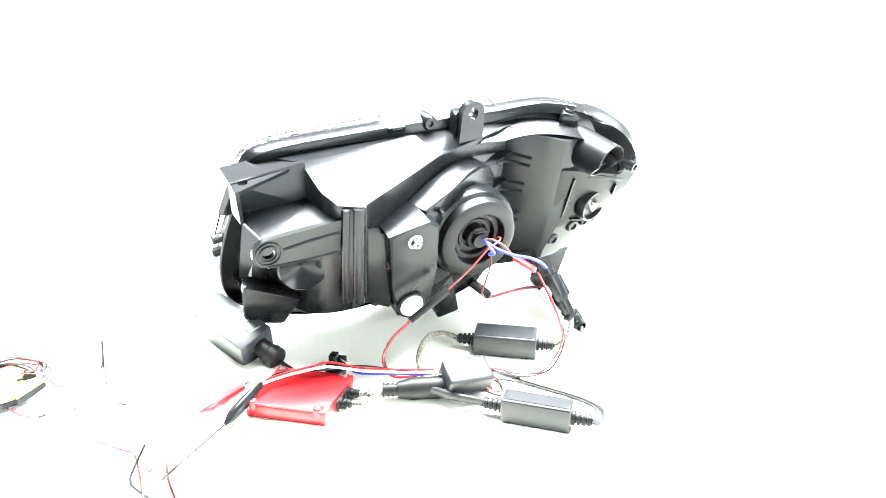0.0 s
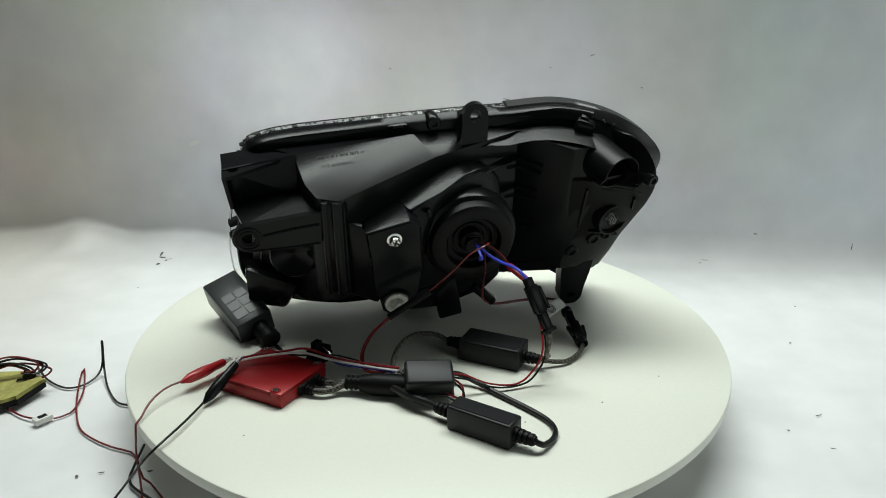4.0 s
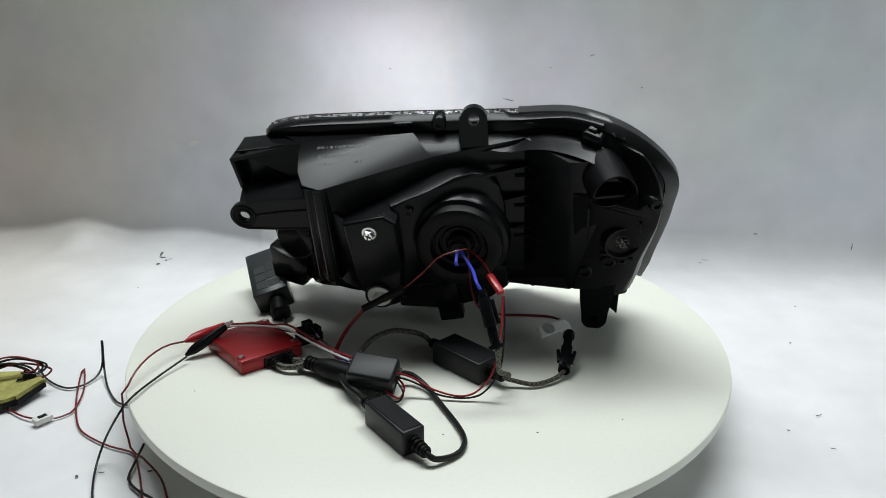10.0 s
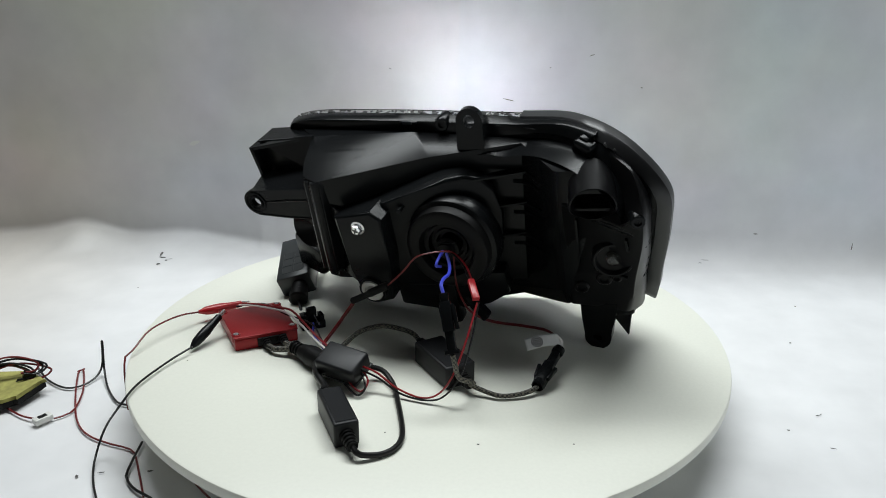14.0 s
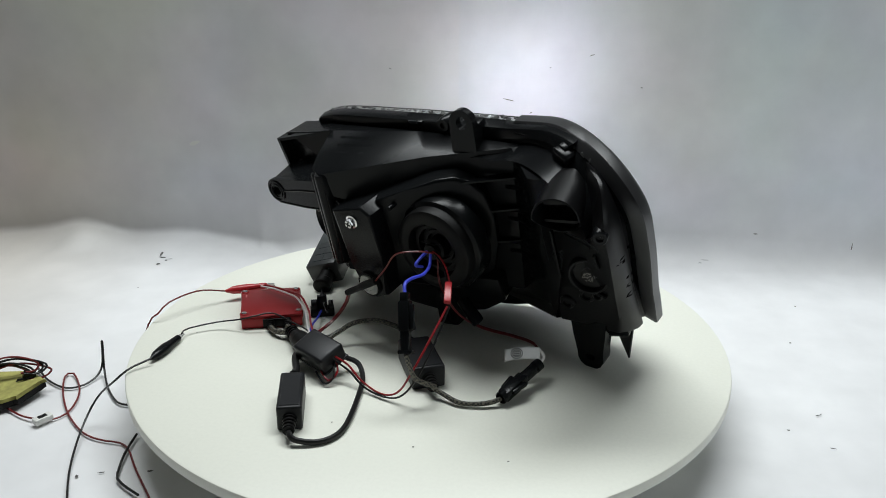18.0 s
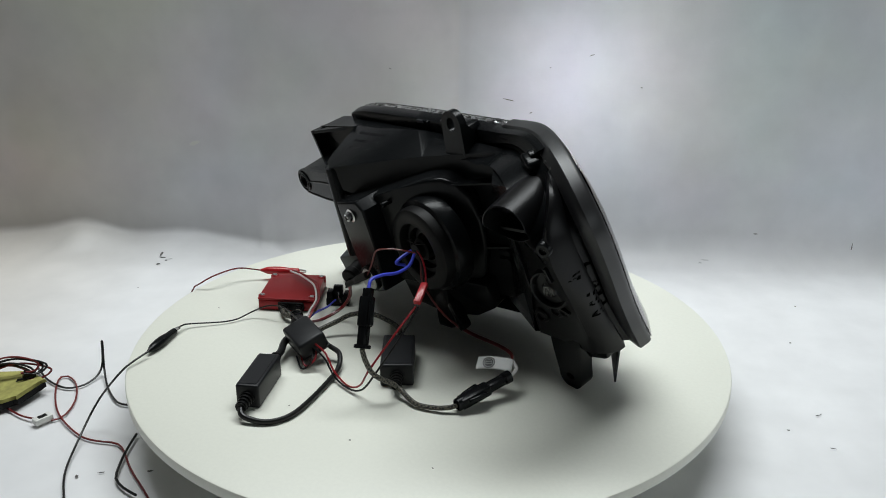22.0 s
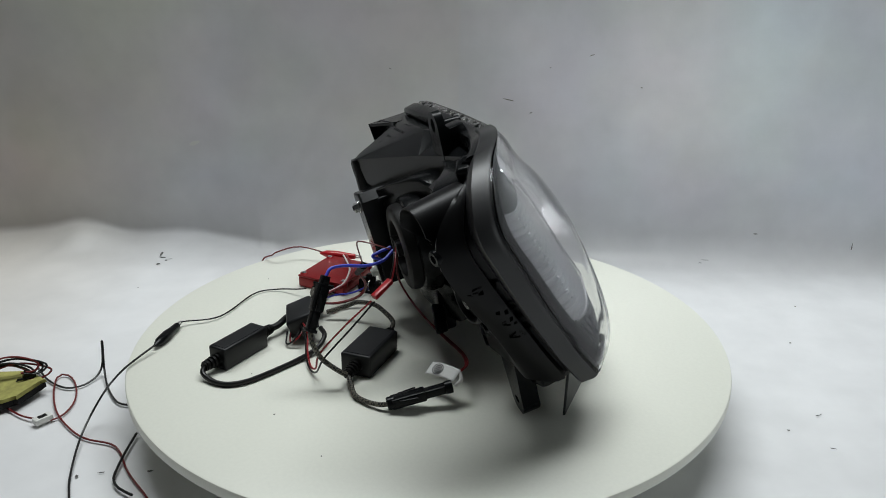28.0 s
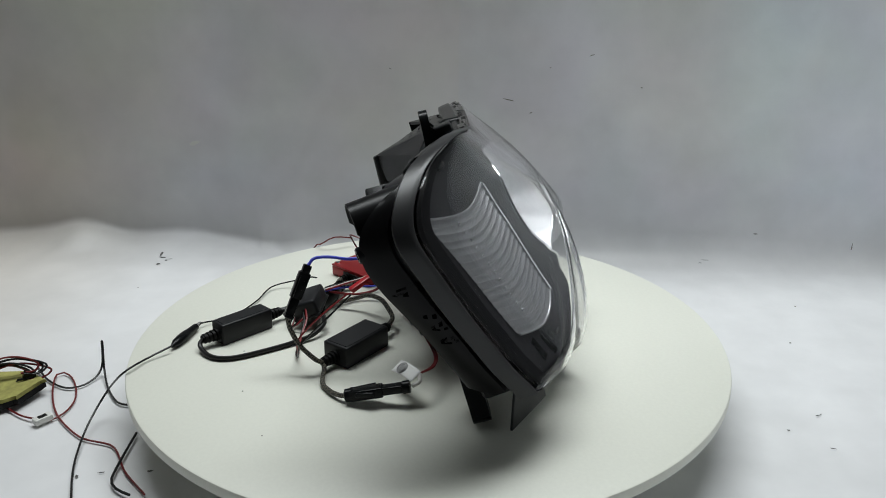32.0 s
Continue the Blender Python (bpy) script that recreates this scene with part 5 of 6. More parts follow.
BLACK_LEAD[28] = [(-0.319, -0.051, 0.008), (-0.333, -0.081, 0.004), (-0.342, -0.105, 0.000), (-0.374, -0.086, -0.040), (-0.382, -0.126, -0.062), (-0.368, -0.189, -0.067), (-0.353, -0.227, -0.067), (-0.332, -0.274, -0.067), (-0.313, -0.317, -0.067)]
BLACK_LEAD[32] = [(-0.299, -0.053, 0.008), (-0.320, -0.075, 0.004), (-0.336, -0.103, 0.002), (-0.372, -0.074, -0.040), (-0.381, -0.113, -0.060), (-0.372, -0.170, -0.067), (-0.351, -0.227, -0.067), (-0.330, -0.274, -0.067), (-0.311, -0.317, -0.067)]
CLIP_WAY = {}
CLIP_WAY[0] = [(-0.198, -0.210, 0.006), (-0.172, -0.170, 0.026)]
CLIP_WAY[2] = [(-0.214, -0.190, 0.006), (-0.190, -0.147, 0.026)]
CLIP_WAY[3] = [(-0.223, -0.179, 0.006), (-0.198, -0.135, 0.026)]
CLIP_WAY[6] = [(-0.241, -0.147, 0.006), (-0.221, -0.103, 0.026)]
CLIP_WAY[9] = [(-0.274, -0.085, 0.006), (-0.237, -0.061, 0.026)]
CLIP_WAY[12] = [(-0.277, -0.053, 0.006), (-0.246, -0.014, 0.026)]
CLIP_WAY[14.5] = [(-0.276, -0.050, 0.006), (-0.252, -0.004, 0.026)]
CLIP_WAY[17.05] = [(-0.277, -0.035, 0.006), (-0.252, 0.009, 0.026)]
CLIP_WAY[17.2] = [(-0.286, -0.047, 0.006), (-0.276, 0.032, 0.006)]
CLIP_WAY[17.4] = [(-0.308, -0.081, 0.006), (-0.294, -0.005, 0.006)]
CLIP_WAY[18] = [(-0.314, -0.079, 0.006), (-0.295, -0.015, 0.006)]
CLIP_WAY[19] = [(-0.319, -0.058, 0.006), (-0.295, 0.003, 0.006)]
CLIP_WAY[22] = [(-0.323, -0.061, 0.006), (-0.305, 0.005, 0.006)]
CLIP_WAY[28] = [(-0.320, -0.047, 0.006), (-0.308, 0.017, 0.006)]
CLIP_WAY[32] = [(-0.300, -0.049, 0.006), (-0.284, 0.012, 0.006)]
RED_LEAD[0] = [(-0.215, -0.184, 0.012), (-0.236, -0.208, 0.008), (-0.241, -0.243, 0.003), (-0.254, -0.227, -0.030), (-0.257, -0.218, -0.060), (-0.248, -0.231, -0.067), (-0.227, -0.267, -0.067), (-0.198, -0.318, -0.067)]
RED_LEAD[2] = [(-0.238, -0.164, 0.013), (-0.259, -0.186, 0.010), (-0.267, -0.216, 0.004), (-0.275, -0.214, -0.020), (-0.274, -0.213, -0.050), (-0.255, -0.229, -0.066), (-0.222, -0.267, -0.067), (-0.188, -0.318, -0.067)]
RED_LEAD[3] = [(-0.248, -0.150, 0.013), (-0.265, -0.167, 0.012), (-0.276, -0.194, 0.006), (-0.277, -0.222, -0.005), (-0.286, -0.204, -0.040), (-0.277, -0.209, -0.060), (-0.255, -0.229, -0.066), (-0.222, -0.267, -0.067), (-0.188, -0.318, -0.067)]
RED_LEAD[6] = [(-0.266, -0.108, 0.013), (-0.292, -0.134, 0.014), (-0.301, -0.172, 0.005), (-0.311, -0.175, -0.030), (-0.303, -0.190, -0.060), (-0.283, -0.219, -0.066), (-0.276, -0.228, -0.067), (-0.248, -0.267, -0.067), (-0.217, -0.318, -0.067)]
RED_LEAD[9] = [(-0.279, -0.066, 0.013), (-0.297, -0.083, 0.016), (-0.310, -0.119, 0.014), (-0.315, -0.152, 0.003), (-0.322, -0.154, -0.030), (-0.314, -0.161, -0.060), (-0.291, -0.182, -0.066), (-0.262, -0.207, -0.067), (-0.244, -0.231, -0.067), (-0.220, -0.275, -0.067)]
RED_LEAD[12] = [(-0.286, -0.017, 0.013), (-0.308, -0.046, 0.018), (-0.322, -0.090, 0.016), (-0.326, -0.131, 0.004), (-0.329, -0.137, -0.020), (-0.318, -0.145, -0.050), (-0.299, -0.163, -0.062), (-0.292, -0.182, -0.066), (-0.289, -0.208, -0.067), (-0.284, -0.234, -0.067), (-0.269, -0.282, -0.067)]
RED_LEAD[14.5] = [(-0.286, 0.040, 0.014), (-0.308, 0.020, 0.018), (-0.333, -0.012, 0.016), (-0.342, -0.041, 0.008), (-0.347, -0.057, 0.002), (-0.349, -0.068, -0.020), (-0.335, -0.083, -0.050), (-0.303, -0.102, -0.066), (-0.254, -0.160, -0.067), (-0.189, -0.220, -0.067), (-0.111, -0.257, -0.067)]
RED_LEAD[16.6] = [(-0.279, 0.081, 0.014), (-0.302, 0.062, 0.020), (-0.327, 0.036, 0.020), (-0.341, 0.015, 0.012), (-0.352, 0.002, 0.002), (-0.356, -0.009, -0.020), (-0.344, -0.026, -0.050), (-0.316, -0.049, -0.066), (-0.277, -0.115, -0.067), (-0.223, -0.186, -0.067), (-0.152, -0.235, -0.067)]
RED_LEAD[18] = [(-0.270, 0.093, 0.014), (-0.302, 0.075, 0.022), (-0.330, 0.044, 0.020), (-0.339, 0.030, 0.012), (-0.351, 0.029, 0.002), (-0.356, 0.018, -0.020), (-0.345, 0.001, -0.050), (-0.319, -0.025, -0.066), (-0.285, -0.094, -0.067), (-0.236, -0.168, -0.067), (-0.170, -0.222, -0.067)]
RED_LEAD[22] = [(-0.241, 0.167, 0.014), (-0.271, 0.159, 0.020), (-0.300, 0.133, 0.018), (-0.313, 0.132, 0.010), (-0.326, 0.133, 0.002), (-0.333, 0.125, -0.020), (-0.329, 0.105, -0.050), (-0.312, 0.072, -0.066), (-0.300, -0.003, -0.067), (-0.276, -0.089, -0.067), (-0.229, -0.161, -0.067)]
RED_LEAD[25] = [(-0.199, 0.202, 0.014), (-0.232, 0.203, 0.020), (-0.262, 0.193, 0.018), (-0.276, 0.195, 0.010), (-0.291, 0.199, 0.002), (-0.300, 0.192, -0.020), (-0.300, 0.171, -0.050), (-0.290, 0.136, -0.066), (-0.294, 0.059, -0.067), (-0.289, -0.029, -0.067), (-0.258, -0.109, -0.067)]
RED_LEAD[28] = [(-0.149, 0.230, 0.014), (-0.197, 0.246, 0.020), (-0.228, 0.229, 0.018), (-0.238, 0.234, 0.010), (-0.252, 0.246, 0.002), (-0.262, 0.241, -0.020), (-0.265, 0.220, -0.050), (-0.262, 0.184, -0.066), (-0.279, 0.109, -0.067), (-0.289, 0.021, -0.067), (-0.273, -0.063, -0.067)]
RED_LEAD[30] = [(-0.137, 0.264, 0.014), (-0.166, 0.268, 0.020), (-0.194, 0.251, 0.018), (-0.207, 0.258, 0.010), (-0.221, 0.274, 0.002), (-0.231, 0.271, -0.020), (-0.237, 0.251, -0.050), (-0.238, 0.214, -0.066), (-0.264, 0.142, -0.067), (-0.285, 0.056, -0.067), (-0.278, -0.030, -0.067)]
RED_LEAD[32] = [(-0.124, 0.303, 0.014), (-0.149, 0.289, 0.020), (-0.164, 0.285, 0.014), (-0.171, 0.288, 0.008), (-0.181, 0.302, 0.002), (-0.192, 0.300, -0.020), (-0.200, 0.281, -0.050), (-0.206, 0.245, -0.066), (-0.242, 0.177, -0.067), (-0.274, 0.094, -0.067), (-0.280, 0.009, -0.067)]
THIN_LEAD[0] = [(-0.178, -0.169, 0.020), (-0.160, -0.144, 0.023), (-0.140, -0.137, 0.023), (-0.114, -0.137, 0.023), (-0.076, -0.122, 0.020), (-0.032, -0.136, 0.022), (0.002, -0.149, 0.026)]
THIN_LEAD[3] = [(-0.206, -0.133, 0.020), (-0.184, -0.112, 0.023), (-0.163, -0.109, 0.023), (-0.138, -0.113, 0.023), (-0.098, -0.105, 0.020), (-0.057, -0.127, 0.022), (-0.027, -0.146, 0.026)]
THIN_LEAD[6] = [(-0.228, -0.091, 0.020), (-0.202, -0.075, 0.023), (-0.181, -0.076, 0.023), (-0.157, -0.085, 0.023), (-0.116, -0.085, 0.020), (-0.080, -0.114, 0.022), (-0.054, -0.139, 0.026)]
THIN_LEAD[9] = [(-0.241, -0.047, 0.020), (-0.213, -0.035, 0.023), (-0.192, -0.040, 0.023), (-0.170, -0.053, 0.023), (-0.130, -0.062, 0.020), (-0.100, -0.097, 0.022), (-0.079, -0.126, 0.026)]
THIN_LEAD[12] = [(-0.245, -0.000, 0.020), (-0.215, 0.006, 0.023), (-0.196, -0.003, 0.023), (-0.177, -0.020, 0.023), (-0.139, -0.036, 0.020), (-0.117, -0.076, 0.022), (-0.101, -0.109, 0.026)]
THIN_LEAD[15] = [(-0.241, 0.046, 0.020), (-0.210, 0.046, 0.023), (-0.193, 0.034, 0.023), (-0.177, 0.013, 0.023), (-0.144, -0.009, 0.020), (-0.129, -0.053, 0.022), (-0.120, -0.088, 0.026)]
THIN_LEAD[17.05] = [(-0.257, 0.028, 0.018), (-0.245, 0.047, 0.021), (-0.229, 0.056, 0.023), (-0.202, 0.047, 0.023), (-0.176, 0.022, 0.021), (-0.157, -0.011, 0.022), (-0.142, -0.044, 0.027)]
THIN_LEAD[17.4] = [(-0.296, -0.022, 0.008), (-0.292, -0.009, 0.008), (-0.257, 0.008, 0.012), (-0.219, -0.005, 0.022), (-0.194, 0.005, 0.023), (-0.174, -0.010, 0.022), (-0.158, -0.026, 0.022), (-0.141, -0.048, 0.027)]
THIN_LEAD[20] = [(-0.299, -0.010, 0.008), (-0.296, 0.005, 0.006), (-0.251, 0.009, 0.003), (-0.232, 0.015, 0.004), (-0.218, 0.019, 0.012), (-0.195, 0.010, 0.022), (-0.175, -0.005, 0.022), (-0.162, -0.022, 0.024)]
THIN_LEAD[24] = [(-0.308, -0.002, 0.008), (-0.305, 0.014, 0.006), (-0.259, 0.038, 0.003), (-0.235, 0.061, 0.004), (-0.213, 0.066, 0.014), (-0.192, 0.054, 0.022), (-0.178, 0.031, 0.022), (-0.169, 0.004, 0.024)]
THIN_LEAD[28] = [(-0.309, 0.001, 0.008), (-0.306, 0.017, 0.006), (-0.266, 0.038, 0.003), (-0.238, 0.109, 0.003), (-0.210, 0.124, 0.003), (-0.176, 0.108, 0.010), (-0.150, 0.089, 0.021), (-0.141, 0.075, 0.024)]
THIN_LEAD[32] = [(-0.286, -0.004, 0.008), (-0.283, 0.012, 0.006), (-0.265, 0.028, 0.003), (-0.245, 0.048, 0.003), (-0.229, 0.087, 0.003), (-0.218, 0.127, 0.005), (-0.189, 0.137, 0.010), (-0.162, 0.127, 0.020)]
LOOP[0] = [(-0.432, -0.084, -0.068), (-0.420, -0.075, -0.068), (-0.417, -0.060, -0.068), (-0.424, -0.021, -0.068), (-0.443, 0.028, -0.068), (-0.446, 0.031, -0.068), (-0.437, -0.001, -0.068), (-0.419, -0.053, -0.068), (-0.396, -0.101, -0.068), (-0.374, -0.123, -0.068), (-0.346, -0.140, -0.068), (-0.325, -0.148, -0.068), (-0.314, -0.156, -0.068), (-0.298, -0.189, -0.068), (-0.282, -0.227, -0.068), (-0.266, -0.266, -0.068)]
LOOP[13] = [(-0.432, -0.084, -0.068), (-0.420, -0.075, -0.068), (-0.417, -0.060, -0.068), (-0.424, -0.021, -0.068), (-0.443, 0.028, -0.068), (-0.447, 0.031, -0.068), (-0.438, -0.001, -0.068), (-0.420, -0.053, -0.067), (-0.397, -0.101, -0.068), (-0.375, -0.122, -0.068), (-0.347, -0.139, -0.068), (-0.326, -0.147, -0.068), (-0.314, -0.156, -0.068), (-0.298, -0.189, -0.068), (-0.282, -0.227, -0.068), (-0.266, -0.266, -0.068)]
LOOP[14.5] = [(-0.432, -0.084, -0.068), (-0.420, -0.074, -0.068), (-0.417, -0.060, -0.068), (-0.425, -0.021, -0.068), (-0.443, 0.024, -0.068), (-0.451, 0.034, -0.068), (-0.449, 0.018, -0.068), (-0.429, -0.034, -0.068), (-0.406, -0.084, -0.068), (-0.381, -0.116, -0.068), (-0.353, -0.131, -0.068), (-0.328, -0.140, -0.068), (-0.317, -0.150, -0.068), (-0.300, -0.185, -0.068), (-0.280, -0.227, -0.068), (-0.264, -0.266, -0.067)]
LOOP[16.6] = [(-0.433, -0.085, -0.068), (-0.422, -0.073, -0.068), (-0.419, -0.053, -0.068), (-0.428, -0.018, -0.067), (-0.446, 0.021, -0.068), (-0.456, 0.033, -0.068), (-0.454, 0.018, -0.068), (-0.434, -0.034, -0.068), (-0.412, -0.078, -0.068), (-0.385, -0.112, -0.068), (-0.358, -0.125, -0.068), (-0.334, -0.132, -0.068), (-0.321, -0.145, -0.068), (-0.301, -0.189, -0.067), (-0.276, -0.227, -0.068), (-0.259, -0.266, -0.068)]
LOOP[18] = [(-0.433, -0.086, -0.068), (-0.422, -0.073, -0.068), (-0.422, -0.044, -0.067), (-0.432, -0.014, -0.068), (-0.450, 0.015, -0.067), (-0.459, 0.022, -0.068), (-0.460, 0.009, -0.067), (-0.445, -0.030, -0.067), (-0.420, -0.074, -0.068), (-0.388, -0.112, -0.068), (-0.362, -0.127, -0.068), (-0.340, -0.132, -0.068), (-0.325, -0.145, -0.068), (-0.305, -0.180, -0.068), (-0.275, -0.227, -0.068), (-0.254, -0.266, -0.068)]
LOOP[22] = [(-0.433, -0.088, -0.068), (-0.423, -0.079, -0.068), (-0.423, -0.050, -0.068), (-0.432, -0.021, -0.067), (-0.447, 0.004, -0.068), (-0.463, 0.015, -0.068), (-0.465, 0.001, -0.068), (-0.450, -0.040, -0.068), (-0.426, -0.081, -0.067), (-0.389, -0.118, -0.068), (-0.365, -0.129, -0.068), (-0.343, -0.133, -0.068), (-0.330, -0.146, -0.068), (-0.310, -0.180, -0.068), (-0.276, -0.227, -0.068), (-0.254, -0.266, -0.068)]
LOOP[32] = [(-0.435, -0.088, -0.068), (-0.426, -0.075, -0.068), (-0.424, -0.050, -0.068), (-0.433, -0.021, -0.068), (-0.451, 0.009, -0.068), (-0.467, 0.021, -0.067), (-0.472, 0.010, -0.067), (-0.453, -0.040, -0.067), (-0.428, -0.081, -0.068), (-0.389, -0.120, -0.068), (-0.366, -0.130, -0.068), (-0.348, -0.136, -0.068), (-0.335, -0.150, -0.068), (-0.314, -0.185, -0.068), (-0.282, -0.221, -0.068), (-0.268, -0.242, -0.068)]
STUB[0] = [(-0.309, -0.140, -0.066), (-0.307, -0.172, -0.066), (-0.304, -0.199, -0.066), (-0.298, -0.210, -0.066), (-0.285, -0.221, -0.066), (-0.266, -0.236, -0.066), (-0.249, -0.248, -0.066)]
STUB[13] = [(-0.311, -0.138, -0.066), (-0.309, -0.174, -0.066), (-0.307, -0.196, -0.066), (-0.299, -0.208, -0.066), (-0.286, -0.220, -0.066), (-0.271, -0.229, -0.066), (-0.249, -0.248, -0.066)]
STUB[18] = [(-0.325, -0.119, -0.066), (-0.325, -0.154, -0.066), (-0.320, -0.189, -0.066), (-0.316, -0.199, -0.066), (-0.304, -0.211, -0.066), (-0.283, -0.227, -0.066), (-0.261, -0.244, -0.066)]
STUB[32] = [(-0.326, -0.117, -0.066), (-0.325, -0.164, -0.066), (-0.323, -0.196, -0.066), (-0.320, -0.205, -0.066), (-0.310, -0.216, -0.066), (-0.290, -0.227, -0.066), (-0.266, -0.244, -0.066)]


def along_line(pts, step, count):
    """Points every `step` metres along the smooth line through pts."""
    line = spline(pts, 12)
    out, k, left, at = [line[0]], 1, step, line[0]
    while len(out) <= count:
        if k >= len(line):
            d = (line[-1] - line[-3]).normalized()
            out.append(out[-1] + Vector((d.x, d.y, 0)) * step)
            continue
        gap = (line[k] - at).length
        if gap >= left:
            at = at + (line[k] - at) * (left / max(gap, 1e-9))
            out.append(at)
            left = step
        else:
            left -= gap
            at = line[k]
            k += 1
    return out


CHAINS = []


def clear_of_disc(p):
    """Hangs a point of a lead over the disc's edge instead of through it."""
    r = math.hypot(p.x, p.y)
    if p.z >= 0.0035 or not 0.30 < r < 0.354 or p.z < (-0.012 if r < 0.345 else -0.06):
        return p
    if r < 0.345:
        return Vector((p.x, p.y, 0.0035))
    return Vector((p.x * 0.354 / r, p.y * 0.354 / r, p.z))


def even_steps(pts, step, count):
    """The same line again, cut into equal steps."""
    out, k, left, at = [pts[0]], 1, step, pts[0]
    while len(out) <= count:
        if k >= len(pts):
            out.append(out[-1] + (pts[-1] - pts[-2]).normalized() * step)
            continue
        gap = (pts[k] - at).length
        if gap >= left:
            at = at + (pts[k] - at) * (left / max(gap, 1e-9))
            out.append(at)
            left = step
        else:
            left, at, k = left - gap, pts[k], k + 1
    return out


def chain(name, label, states, mat, radius, step, count, hold=0.5):
    """A lead in stiff pieces; its line is blended between the states."""
    t = thing(name, label, "wire", "loose leads")
    bm = bmesh.new()
    h = step * 0.56
    tube(bm, [(0, 0, -h), (0, 0, -h + radius * 0.5), (0, 0, h - radius * 0.5), (0, 0, h)], lambda s: radius if 0.2 < s < 0.8 else radius * 0.6, 8)
    first = part("lead_piece", bm, mat, t)
    pieces = [first]
    for k in range(count - 1):
        ob = new("lead_piece", first.data)
        ob.parent = t
        pieces.append(ob)
    times = sorted(states)
    lines = {k: along_line(states[k], step, count) for k in times}
    keys = sorted({*times, *(x * hold for x in range(int(32 / hold) + 1))})
    rows = [[] for _ in pieces]
    up = [Vector((0, 0, 1))] * count
    for s in keys:
        b = next((i for i, x in enumerate(times) if x >= s), len(times) - 1)
        a = max(0, b - 1)
        f = 0.0 if times[b] == times[a] else (s - times[a]) / (times[b] - times[a])
        f = min(1.0, max(0.0, f))
        now = [clear_of_disc(p.lerp(q, f)) for p, q in zip(lines[times[a]], lines[times[b]])]
        now = even_steps(now, step, count)
        for k in range(count):
            rows[k].append((s, frame_of((now[k] + now[k + 1]) / 2, now[k + 1] - now[k])))
    CHAINS.append((pieces, rows))
    return t


chain("black_clip_lead", "black lead of a crocodile clip trailing off the table", BLACK_LEAD, BLACK_WIRE, 0.0012, 0.010, 60)
chain("red_clip_lead", "red lead of a crocodile clip trailing off the table", RED_LEAD, DARKRED, 0.0011, 0.010, 48)
chain("thin_black_lead", "thin black lead between the clip and the relay box", THIN_LEAD, BLACK_WIRE, 0.0010, 0.008, 28)
chain("red_floor_lead", "thin red lead looped on the floor", LOOP, DARKRED, 0.0011, 0.009, 50, 1.0)
chain("black_floor_lead", "short black lead bent on the floor", STUB, BLACK_WIRE, 0.0014, 0.010, 12, 1.0)


